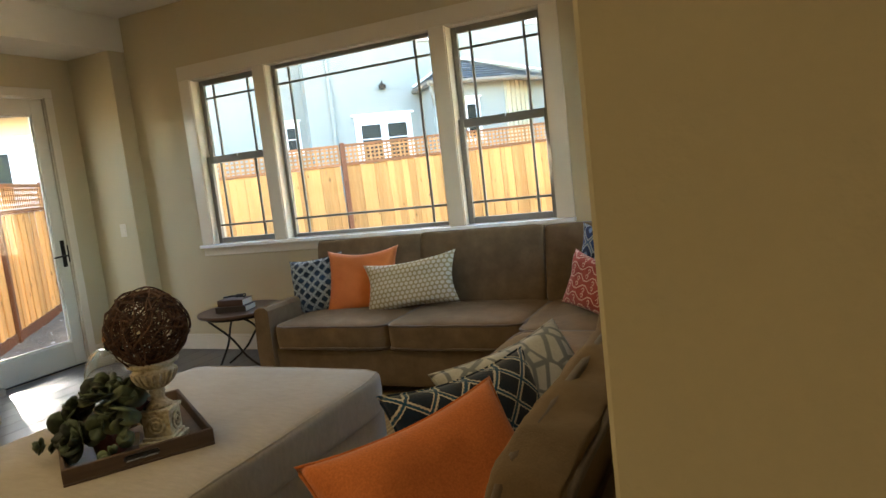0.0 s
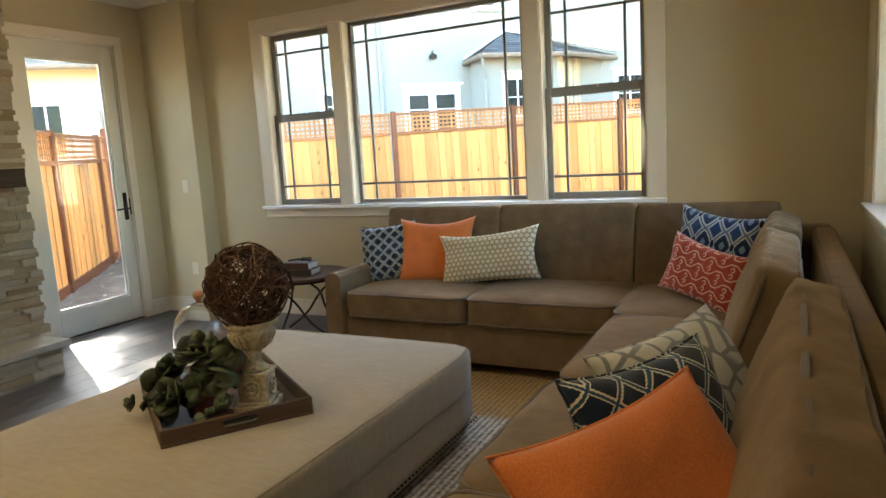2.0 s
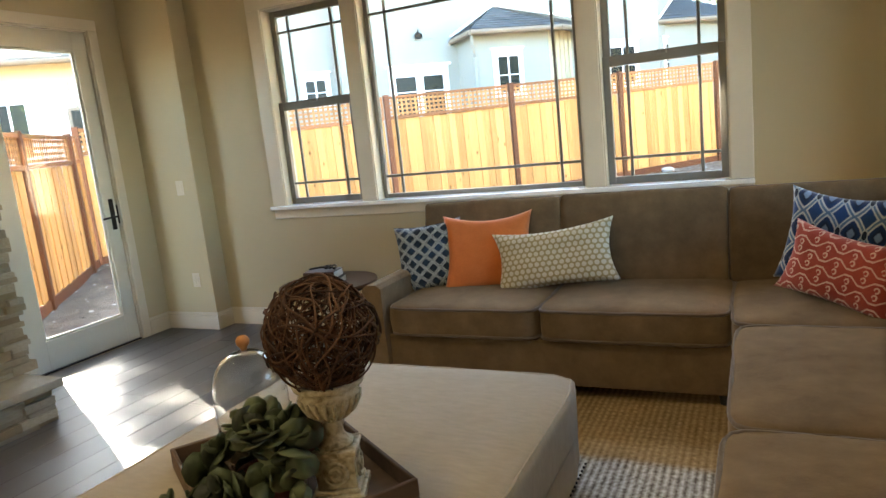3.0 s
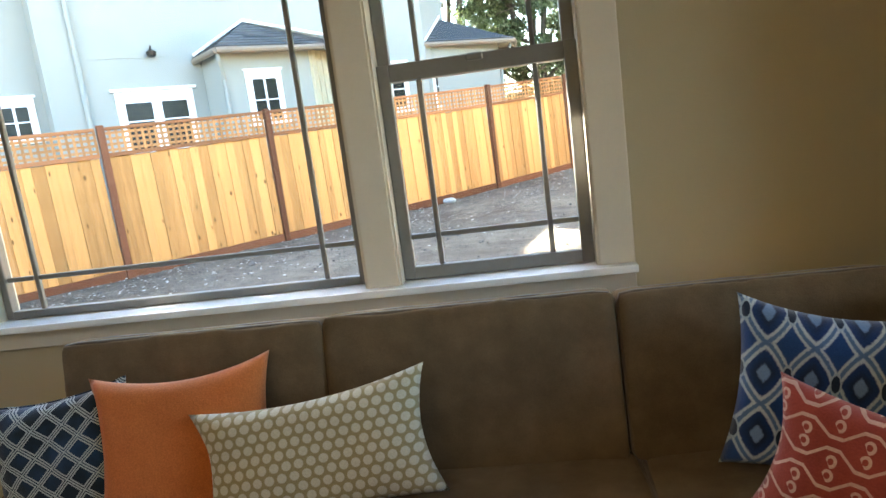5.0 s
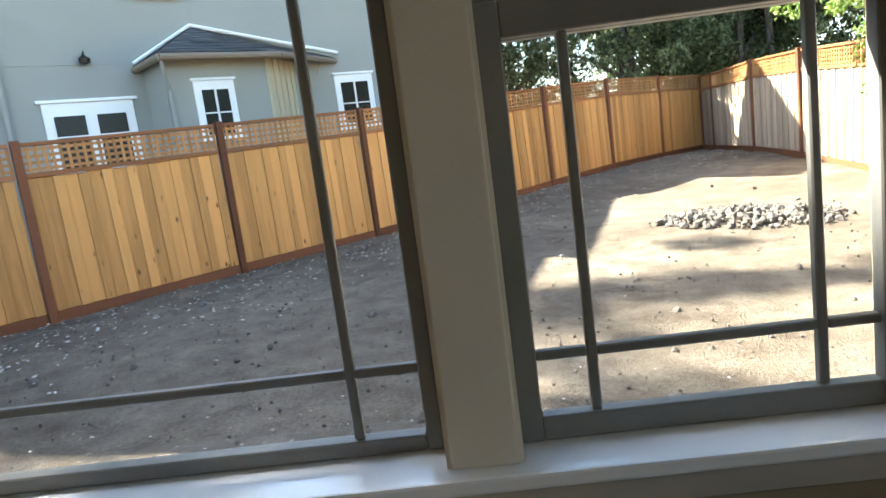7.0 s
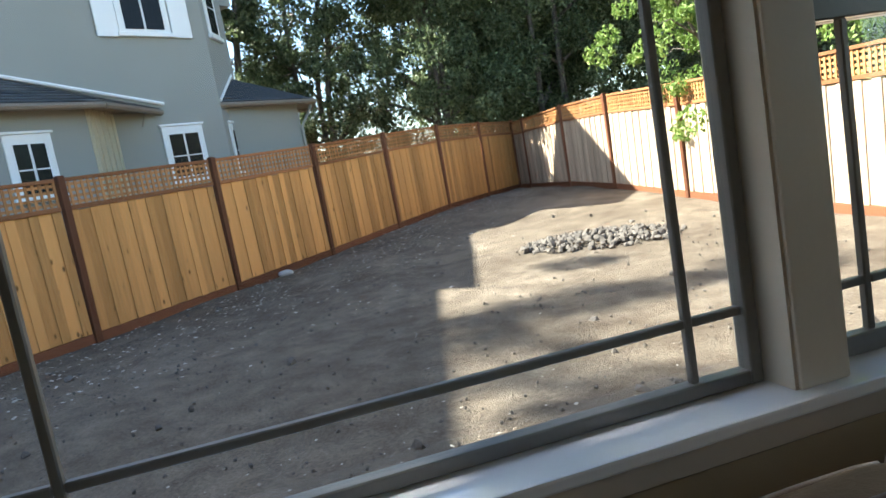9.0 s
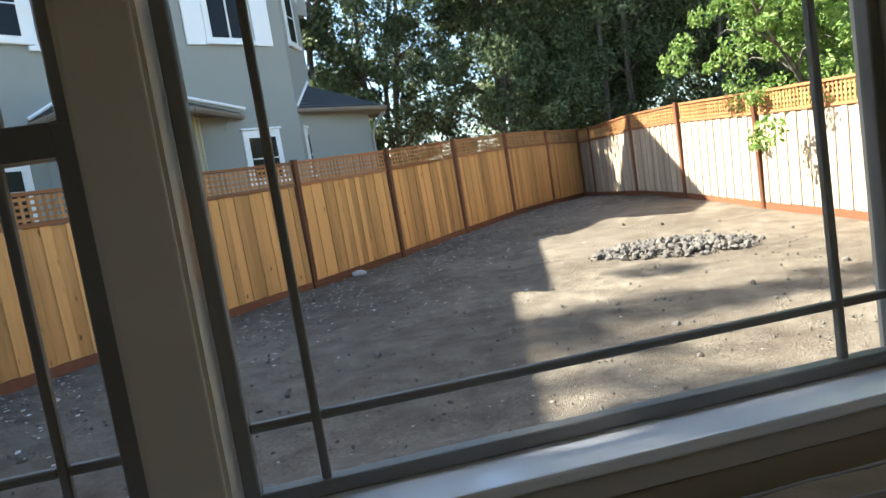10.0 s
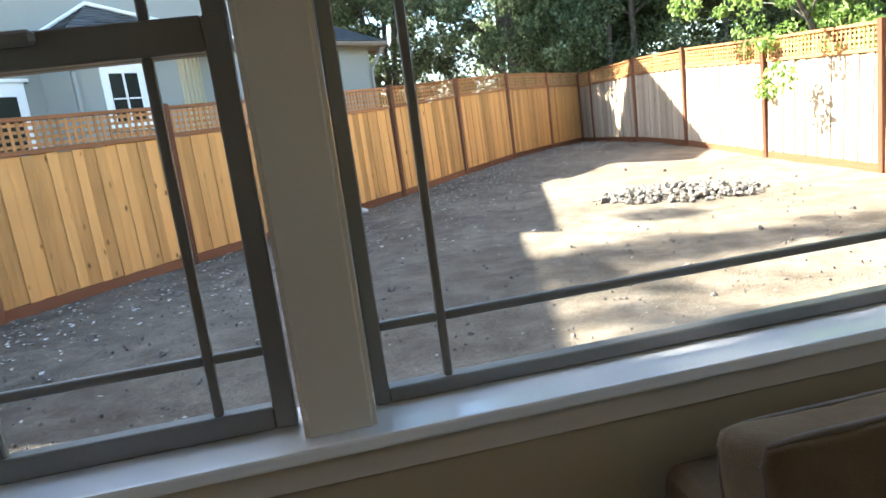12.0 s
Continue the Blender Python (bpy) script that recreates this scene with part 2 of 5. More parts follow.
def wall_with_hole(axis, face, back, a0, a1, z0, z1, holes):
    """A wall along x or y from a0 to a1, between the planes face and back, with rectangular openings (a, b, z, z)."""
    bm = bmesh.new()

    def put(p, q, lo, hi):
        if q - p > 1e-4 and hi - lo > 1e-4:
            f0, f1 = min(face, back), max(face, back)
            add_box(bm, (p, f0, lo) if axis == 'x' else (f0, p, lo), (q, f1, hi) if axis == 'x' else (f1, q, hi))
    at = a0
    for p, q, lo, hi in sorted(holes):
        put(at, p, z0, z1)
        put(p, q, z0, lo)
        put(p, q, hi, z1)
        at = q
    put(at, a1, z0, z1)
    return bm


structure("wall_north", wall_with_hole('x', WY, WY + 0.17, -6.0, EX + 0.17, -0.3, 3.2, [(-4.57, -1.45, 0.93, 2.39)]), wall_paint,
          "khaki painted wall with a wide triple window", "wall")
structure("wall_west", wall_with_hole('y', WX, WX - 0.17, SOUTH, WY, -0.3, 3.2, [(3.16, 4.12, 0.0, 2.405)]), wall_paint,
          "khaki painted wall with a glazed garden door", "wall")
structure("wall_east", wall_with_hole('y', EX, EX + 0.17, 0.40, WY, -0.3, 3.2, [(2.56, 3.93, 0.93, 2.39)]), wall_paint,
          "khaki painted wall with a window behind the sofa", "wall")
structure("wall_stub", box((-0.284, 0.22, 0), (EAST, 0.40, 3.2), 0.0015), wall_paint, "khaki painted end of a partition wall", "wall")
structure("wall_south", box((-6.0, SOUTH - 0.15, -0.3), (EAST + 0.15, SOUTH, 3.2)), wall_paint, "plain khaki wall at the back of the room", "wall")
structure("wall_far_east", box((EAST, SOUTH, -0.3), (EAST + 0.15, 0.40, 3.2)), wall_paint, "plain khaki wall closing the open room", "wall")
structure("wall_pier", box((WX, 4.41, 0), (-5.29, WY, 2.75), 0.006), wall_paint, "khaki wall pier in the corner beside the garden door", "wall")
structure("ceiling_soffit", box((WX, SOUTH, 2.75), (-5.29, WY, CZ)), ceiling_paint, "dropped soffit over the door and fireplace wall", "ceiling")
structure("ceiling", box((-6.0, SOUTH - 0.15, CZ), (EAST + 0.15, WY + 0.17, CZ + 0.2)), ceiling_paint, "off-white painted ceiling", "ceiling")
# An unseen eave, added to keep direct sun off the sill and sofa.
structure("roof_eave", box((-6.3, WY + 0.171, 2.86), (EX + 0.6, WY + 0.7, 3.2)), gutter_paint, "added brown boarded eave keeping sun off the triple window", "eave")
structure("subfloor", box((-6.0, SOUTH - 0.15, -0.3), (EAST + 0.15, WY + 0.1, -0.02)), dark_wood, "floor slab under the boards", "floor")


def baseboard(lo, hi, face):
    """A run of baseboard from lo to hi in plan, standing out along face."""
    bm = bmesh.new()
    (x0, y0), (x1, y1) = lo, hi
    fx, fy = face
    for d, h in ((0.016, 0.115), (0.009, 0.14)):
        add_box(bm, (min(x0, x1, x0 + fx * d), min(y0, y1, y0 + fy * d), 0 if h < 0.12 else 0.115),
                (max(x0, x1, x0 + fx * d), max(y0, y1, y0 + fy * d), h), 0.002)
    structure("baseboard", bm, trim_paint, "white painted baseboard along the wall", "baseboard")


baseboard((-5.29, WY), (EX, WY), (0, -1))
baseboard((WX, 4.41), (-5.274, 4.41), (0, -1))
baseboard((-5.29, 4.41), (-5.29, WY - 0.017), (1, 0))
baseboard((WX, 4.20), (WX, 4.393), (1, 0))
baseboard((EX, 0.42), (EX, WY - 0.017), (-1, 0))
baseboard((-0.268, 0.22), (EAST, 0.22), (0, -1))


def double_hung(owner, x0, x1, z0, z1, y):
    """Two sliding sashes, each with thin bars set in from the edges."""
    mid = 1.69
    f = 0.042
    for name, lo, hi, dy, bar_low in (("lower_sash", z0, mid + 0.03, -0.012, True), ("upper_sash", mid - 0.03, z1, 0.026, False)):
        sash = bmesh.new()
        yy = y + dy
        add_box(sash, (x0, yy - 0.018, lo), (x0 + f, yy + 0.018, hi), 0.003)
        add_box(sash, (x1 - f, yy - 0.018, lo), (x1, yy + 0.018, hi), 0.003)
        add_box(sash, (x0 + f, yy - 0.017, lo), (x1 - f, yy + 0.017, lo + (0.045 if bar_low else 0.06)), 0.003)
        add_box(sash, (x0 + f, yy - 0.017, hi - (0.06 if bar_low else 0.045)), (x1 - f, yy + 0.017, hi), 0.003)
        ob = part(name, sash, sash_paint, owner, "dark bronze painted sash")
        g0, g1 = x0 + f, x1 - f
        b0, b1 = lo + 0.045, hi - 0.06
        if not bar_low:
            b0, b1 = lo + 0.06, hi - 0.045
        for bx in (g0 + 0.1, g1 - 0.1):
            part("glazing_bar", box((bx - 0.009, yy - 0.010, b0), (bx + 0.009, yy + 0.010, b1), 0.003), sash_paint, ob)
        bz = b0 + 0.11 if bar_low else b1 - 0.11
        for p, q in ((g0, g0 + 0.091), (g0 + 0.109, g1 - 0.109), (g1 - 0.091, g1)):
            part("glazing_bar", box((p, yy - 0.010, bz - 0.009), (q, yy + 0.010, bz + 0.009), 0.003), sash_paint, ob)
        pane = part("pane", box((g0, yy - 0.002, b0), (g1, yy + 0.002, b1)), pane_mat, ob)
        pane.visible_shadow = False
    part("sash_lock", box(((x0 + x1) / 2 - 0.03, y - 0.05, mid + 0.005), ((x0 + x1) / 2 + 0.03, y - 0.03, mid + 0.03), 0.006), sash_paint, owner)


def fixed_light(owner, x0, x1, z0, z1, y, inset=0.125):
    f = 0.03
    fr = bmesh.new()
    add_box(fr, (x0, y - 0.02, z0), (x0 + f, y + 0.02, z1), 0.003)
    add_box(fr, (x1 - f, y - 0.02, z0), (x1, y + 0.02, z1), 0.003)
    add_box(fr, (x0 + f, y - 0.019, z0), (x1 - f, y + 0.019, z0 + f), 0.003)
    add_box(fr, (x0 + f, y - 0.019, z1 - f), (x1 - f, y + 0.019, z1), 0.003)
    ob = part("window_frame", fr, sash_paint, owner, "dark bronze painted fixed frame")
    g0, g1, b0, b1 = x0 + f, x1 - f, z0 + f, z1 - f
    for bx in (g0 + inset, g1 - inset):
        part("glazing_bar", box((bx - 0.009, y - 0.010, b0), (bx + 0.009, y + 0.010, b1), 0.003), sash_paint, ob)
    for bz in (b0 + inset, b1 - inset):
        for p, q in ((g0, g0 + inset - 0.009), (g0 + inset + 0.009, g1 - inset - 0.009), (g1 - inset + 0.009, g1)):
            part("glazing_bar", box((p, y - 0.010, bz - 0.009), (q, y + 0.010, bz + 0.009), 0.003), sash_paint, ob)
    pane = part("pane", box((g0, y - 0.002, b0), (g1, y + 0.002, b1)), pane_mat, ob)
    pane.visible_shadow = False


def casing(owner, spans, x0, x1, face, z0, z1, w=0.12):
    """Flat white boards round an opening, with posts between its lights, a stool and an apron. face: the wall's plane."""
    t = face - 0.02
    posts = [(x0 - w, x0), (x1, x1 + w)] + [(a[1], b[0]) for a, b in zip(spans, spans[1:])]
    for p, q in posts:
        end = p < x0 or q > x1
        part("casing_post", box((p, t, z0 + 0.025), (q, face if end else face + 0.155, z1 + (0.0 if end else -0.002)), 0.004, 2), trim_paint, owner)
    part("head_casing", box((x0 - w, t - 0.001, z1), (x1 + w, face, z1 + w), 0.004, 2), trim_paint, owner)
    for p, q in spans:
        jamb = bmesh.new()
        add_box(jamb, (p, face - 0.012, z0 + 0.025), (p + 0.008, face + 0.15, z1))
        add_box(jamb, (q - 0.008, face - 0.012, z0 + 0.025), (q, face + 0.15, z1))
        add_box(jamb, (p + 0.008, face - 0.012, z1 - 0.01), (q - 0.008, face + 0.15, z1 - 0.002))
        part("jamb", jamb, trim_paint, owner)
    part("window_sill", box((x0 - w - 0.003, face - 0.06, z0 - 0.003), (x1 + w + 0.003, face + 0.15, z0 + 0.025), 0.006, 2), sill_paint_skylit, owner)
    part("apron", box((x0 - w, face - 0.018, z0 - 0.075), (x1 + w, face, z0 - 0.003), 0.004), trim_paint, owner)


SPANS = [(-4.57, -3.88), (-3.762, -2.268), (-2.15, -1.45)]
win = thing("window_1", "wide triple window in white casing with dark bars", "window", kind="structure")
casing(win, SPANS, -4.57, -1.45, WY, 0.93, 2.39)
double_hung(win, -4.562, -3.900, 0.957, 2.38, 4.665)
fixed_light(win, -3.748, -2.282, 0.957, 2.38, 4.668)
double_hung(win, -2.142, -1.458, 0.957, 2.38, 4.665)

win2 = thing("window_2", "window in white casing behind the sofa back", "window", pose(0, 0, 0), kind="structure")
casing(win2, [(-3.93, -2.56)], -3.93, -2.56, 0.0, 0.93, 2.39)
fixed_light(win2, -3.922, -2.568, 0.957, 2.38, 0.09)
win2.matrix_basis = pose(EX, 0, 0, 0, 0, -90)


def garden_door():
    d = thing("door_1", "cream painted garden door with one tall pane", "door", kind="structure")
    x = WX - 0.02
    y0, y1, g0, g1, gz0, gz1, z1 = 3.19, 4.14 - 0.03, 3.345, 4.0, 0.225, 2.25, 2.385
    leaf = bmesh.new()
    add_box(leaf, (x - 0.045, y0, 0.012), (x, g0, z1), 0.003)
    add_box(leaf, (x - 0.045, g1, 0.012), (x, y1, z1), 0.003)
    add_box(leaf, (x - 0.044, g0, 0.012), (x - 0.001, g1, gz0), 0.002)
    add_box(leaf, (x - 0.044, g0, gz1), (x - 0.001, g1, z1), 0.002)
    for a, b, lo, hi in ((g0, g0 + 0.018, gz0, gz1), (g1 - 0.018, g1, gz0, gz1), (g0 + 0.018, g1 - 0.018, gz0, gz0 + 0.018), (g0 + 0.018, g1 - 0.018, gz1 - 0.018, gz1)):
        add_box(leaf, (x - 0.03, a, lo), (x - 0.012, b, hi), 0.004)
    lf = part("door_leaf", leaf, door_paint, d)
    pane = part("pane", box((x - 0.026, g0, gz0), (x - 0.02, g1, gz1)), pane_mat, lf)
    pane.visible_shadow = False
    h = bmesh.new()
    add_box(h, (x, 4.047, 0.900), (x + 0.010, 4.084, 1.140), 0.004, 2)
    add_tube(h, [(x + 0.005, 4.065, 1.000), (x + 0.055, 4.065, 1.000)], 0.009, 10)
    add_tube(h, [(x + 0.05, 4.070, 1.000), (x + 0.055, 4.022, 1.002), (x + 0.052, 3.942, 0.996)], 0.008, 10)
    part("door_handle", h, bronze, lf, "dark bronze lever on a long plate")
    part("latch_plate", box((x - 0.005, 4.108, 0.940), (x + 0.012, 4.128, 1.090), 0.003), bronze, d)
    cs = bmesh.new()
    add_box(cs, (WX, 4.118, 0), (WX + 0.02, 4.195, 2.397), 0.004)
    add_box(cs, (WX, 3.085, 0), (WX + 0.02, 3.175, 2.397), 0.004)
    add_box(cs, (WX, 3.085, 2.397), (WX + 0.021, 4.195, 2.475), 0.004)
    part("door_casing", cs, trim_paint, d)
    jb = bmesh.new()
    add_box(jb, (WX - 0.17, 4.113, 0), (WX - 0.002, 4.119, 2.404))
    add_box(jb, (WX - 0.17, 3.162, 0), (WX - 0.002, 3.186, 2.404))
    add_box(jb, (WX - 0.17, 3.186, 2.389), (WX - 0.002, 4.113, 2.403))
    part("door_jamb", jb, trim_paint, d)
    part("threshold", box((WX - 0.2, 3.187, -0.015), (WX - 0.002, 4.112, 0.01), 0.003), bronze, d)


garden_door()


# ---- the yard: laid out along the long fence ----
FA, FU = Vector((-7.161, 10.934, 0)), Vector((0.6945, 0.7196, 0)).normalized()
FN = Vector((-FU.y, FU.x, 0))
PANEL = 2.44


def yard(u, n, z=0.0):
    p = FA + FU * u + FN * n
    return Vector((p.x, p.y, z))


def ground_z(x, y):
    """The yard rises gently away from the house, with a low swell by the far corner."""
    a = max(0.0, min(1.0, (y - 5.0) / 6.0))
    z = -0.14 + 0.15 * a * a * (3 - 2 * a)
    z += max(0.0, min(13.0, y - 10.9)) * 0.023
    return z + 0.2 * math.exp(-((x - 3.2) ** 2 + (y - 18.0) ** 2) / 18.0)


def make_ground():
    xs = [-600, -200, -80, -40] + [-22 + i * 0.35 for i in range(104)] + [20, 40, 90, 250, 600]
    ys = [-600, -200, -60, -20, -6, 0, 3] + [4.0 + i * 0.3 for i in range(74)] + [28, 31, 36, 50, 90, 250, 600]
    bm = bmesh.new()
    vs = []
    for x in xs:
        col = []
        for y in ys:
            near = -22 <= x <= 15 and 4 <= y <= 26
            inside = -5.95 < x < EX + 0.1 and y < WY + 0.1
            z = ground_z(x, y) - (0.3 if inside else 0)
            if near:
                z += 0.035 * noise.noise(Vector((x * 0.9, y * 0.9, 0))) + 0.018 * noise.noise(Vector((x * 3.1, y * 3.1, 5)))
            col.append(bm.verts.new((x, y, z)))
        vs.append(col)
    for i in range(len(xs) - 1):
        for j in range(len(ys) - 1):
            bm.faces.new((vs[i][j], vs[i + 1][j], vs[i + 1][j + 1], vs[i][j + 1]))
    structure("ground", bm, soil, "bare trodden grey-brown soil of the yard", "ground", smooth=True)


make_ground()


def shared(name, me, parent, m):
    ob = new(name, me)
    ob.parent = parent
    ob.matrix_basis = m
    return ob


def mesh_of(bm, material, name="mesh"):
    me = bpy.data.meshes.new(name)
    bm.normal_update()
    bm.to_mesh(me)
    bm.free()
    me.materials.append(material)
    return me


BOARDS, GREY_BOARDS = ([mesh_of(box((-0.068, -0.009, 0), (0.068, 0.009, 1.52 + 0.002 * k), 0.0075), mat, "board") for k in range(3)] for mat in (fence_board, fence_grey))


def lattice(length, height):
    bm = bmesh.new()
    n = max(2, int(length / 0.085))
    for i in range(n + 1):
        x = 0.01 + (length - 0.02) * i / n
        add_box(bm, (x - 0.017, -0.010, 0), (x + 0.017, -0.002, height))
    for k in range(4):
        z = height * (k + 0.5) / 4
        add_box(bm, (0, 0.001, z - 0.017), (length, 0.009, z + 0.017))
    return bm


def fence(label, start, end, spacing, top, face=1, skip_last=False, z_add=0.0, stops=None, boards=BOARDS):
    """Posts, rails, upright boards and a lattice band between two points of the plan. face: the side that the posts show on."""
    f = thing("fence", label, "fence", group="yard fences")
    a, b = Vector(start), Vector(end)
    total = (b - a).length
    d = (b - a) / total
    n = max(1, round(total / spacing))
    stops = stops or [total * i / n for i in range(n + 1)]
    n = len(stops) - 1
    yaw = math.degrees(math.atan2(d.y, d.x))
    rnd = random.Random(int(total * 100))
    for i in range(n + 1):
        p = a + d * stops[i]
        g = ground_z(p.x, p.y) + z_add
        if not (skip_last and i == n):
            part("post", box((-0.045, -0.05 if face > 0 else -0.04, -0.3), (0.045, 0.04 if face > 0 else 0.05, top + 0.03), 0.006), fence_stained, f, m=pose(p.x, p.y, g, 0, 0, yaw + rnd.uniform(-1, 1)))
        if i == n:
            break
        step = stops[i + 1] - stops[i]
        q = a + d * stops[i + 1]
        gq = ground_z(q.x, q.y) + z_add
        tilt = math.degrees(math.atan2(gq - g, step))
        m = pose(p.x, p.y, g, 0, 0, yaw) @ pose(0, 0, 0, 0, -tilt, 0)
        L0, L1 = 0.046, step - 0.046
        rails = bmesh.new()
        for lo, hi in ((top - 0.045, top), (top - 0.40, top - 0.345)):
            add_box(rails, (L0, -0.035, lo), (L1, 0.035, hi), 0.004)
        part("rail", rails, fence_rail, f, m=m)
        part("kickboard", box((L0, -0.02, -0.08), (L1, 0.02, 0.12), 0.004), fence_stained, f, m=m)
        lt = part("lattice", lattice(L1 - L0, 0.30), lattice_wood, f, m=m @ pose(L0, 0, top - 0.345))
        k = max(1, round((L1 - L0) / 0.14))
        w = (L1 - L0) / k
        for j in range(k):
            shared("board", boards[rnd.randrange(3)], f, m @ pose(L0 + (j + 0.5) * w, rnd.uniform(-0.0006, 0.0006) + (0.0096 if j % 2 else -0.0096), 0.12 + rnd.uniform(-0.004, 0.004), 0, rnd.uniform(-0.3, 0.3), 0) @ Matrix.Diagonal(((w + (0.065 if j % 2 else -0.014)) / 0.136, 1, (top - 0.40 - 0.12) / 1.524, 1)))
    return f


CORNER = yard(7 * PANEL, 0)
FAR_END = CORNER + Vector((-0.81, -11.99, 0)).normalized() * 14.6
fence("long new cedar fence with dark posts and lattice top", yard(-2 * PANEL, 0), CORNER, PANEL, 2.08)
fence("paler cedar fence across the far end of the yard", CORNER + Vector((-0.02, -0.12, 0)), FAR_END, PANEL, 2.03, skip_last=True, stops=[0, 1.0, 4.0, 6.5, 9.3, 11.9, 14.48], boards=GREY_BOARDS)
fence("paler cedar fence beside the house", FAR_END, Vector((3.0, 3.6, 0)), PANEL, 2.03, boards=GREY_BOARDS)
fence("cedar side-yard fence with lattice top by the door", Vector((-6.53, 2.92, 0)), yard(-2 * PANEL, -0.08), 2.4, 1.98, skip_last=True, stops=[0, 0.7, 3.1, 5.4, 5.95])


# ---- the neighbours' houses ----
HA, HU = Vector((-7.32, 11.0, 0)), Vector((0.7405, 0.672, 0)).normalized()
HN = Vector((-HU.y, HU.x, 0))


def plot(u, n, z=0.0):
    """A point of the neighbours' plots: u along their fronts, n back from the fence."""
    p = HA + HU * u + HN * n
    return Vector((p.x, p.y, z))


def wall_frame(p, q):
    """The pose of a wall from p to q in plot coordinates, as (pose, length): x along it, y into the house."""
    a, b = plot(*p), plot(*q)
    d = b - a
    return pose(a.x, a.y, 0, 0, 0, math.degrees(math.atan2(d.y, d.x))), d.length


def house_window(house, m, x0, x1, z0, z1, lights=2, shutters=False, bar=True):
    w = part("window", box((x0 - 0.11, -0.03, z0), (x1 + 0.11, 0.02, z1 + 0.13), 0.006), white_trim, house, "white framed window", m)
    part("sill", box((x0 - 0.16, -0.09, z0 - 0.09), (x1 + 0.16, 0.0, z0 - 0.002), 0.01), white_trim, w)
    part("head", box((x0 - 0.15, -0.06, z1 + 0.132), (x1 + 0.15, 0.0, z1 + 0.18), 0.01), white_trim, w)
    step = (x1 - x0) / lights
    for i in range(lights):
        a, b = x0 + i * step + 0.025, x0 + (i + 1) * step - 0.025
        part("pane", box((a, -0.042, z0 + 0.06), (b, -0.033, z1 - 0.03)), house_glass_dark, w)
        if bar:
            part("bar", box((a, -0.048, (z0 + z1) / 2 - 0.012), (b, -0.043, (z0 + z1) / 2 + 0.012)), white_trim, w)
    if shutters:
        for a, b in ((x0 - 0.56, x0 - 0.13), (x1 + 0.13, x1 + 0.56)):
            s = part("shutter", box((a, -0.06, z0 - 0.1), (b, -0.02, z1 + 0.15), 0.006), white_trim, w, "white board shutter")
    return w


def hip_roof(house, corners, apex, thick=0.1):
    """Roof planes from eave corners (plot u, n, z) up to an apex line, with shingles in courses, a fascia and a gutter."""
    bm = bmesh.new()
    pts = [plot(u, n, z) for u, n, z in corners]
    ap = [plot(u, n, z) for u, n, z in apex]
    for i in range(len(pts) - 1):
        a, b = pts[i], pts[i + 1]
        c, d = ap[min(i, len(ap) - 1)], ap[min(i + 1, len(ap) - 1)]
        rows = max(4, int(((c + d) / 2 - (a + b) / 2).length / 0.16))
        up = (b - a).cross(c - a).normalized()
        if up.z < 0:
            up = -up
        for r in range(rows):
            t0, t1 = r / rows, (r + 1.0) / rows
            l0, r0 = a.lerp(c, t0), b.lerp(d, t0)
            l1, r1 = a.lerp(c, t1), b.lerp(d, t1)
            n = max(1, int((r0 - l0).length / 0.32))
            for k in range(n):
                p0, p1 = l0.lerp(r0, k / n), l0.lerp(r0, (k + 0.97) / n)
                q0, q1 = l1.lerp(r1, k / n), l1.lerp(r1, (k + 0.97) / n)
                h = up * (0.022 + 0.012 * ((k * 7 + r * 3) % 4) / 4)
                vs = [bm.verts.new(v) for v in (p0 + h, p1 + h, q1 + up * 0.004, q0 + up * 0.004, p0, p1)]
                bm.faces.new(vs[:4])
                bm.faces.new((vs[4], vs[5], vs[1], vs[0]))
        vs = [bm.verts.new(v) for v in (a, b, d, c)]
        bm.faces.new(vs if c != d else vs[:3])
    roof = part("roof", bm, shingle, house, "dark grey shingle roof")
    if len(pts) > 2:
        soffit = bmesh.new()
        soffit.faces.new([soffit.verts.new(p - Vector((0, 0, 0.03))) for p in pts])
        part("soffit", soffit, gutter_paint, roof)
    for a, b in zip(pts, pts[1:]):
        g = tube([a - Vector((0, 0, 0.06)), b - Vector((0, 0, 0.06))], 0.06, 8)
        part("gutter", g, gutter_paint, roof, "brown rain gutter")
    return roof


def downpipe(house, pts, r=0.04):
    part("downpipe", tube([plot(*p) for p in pts], r, 8), stucco, house)


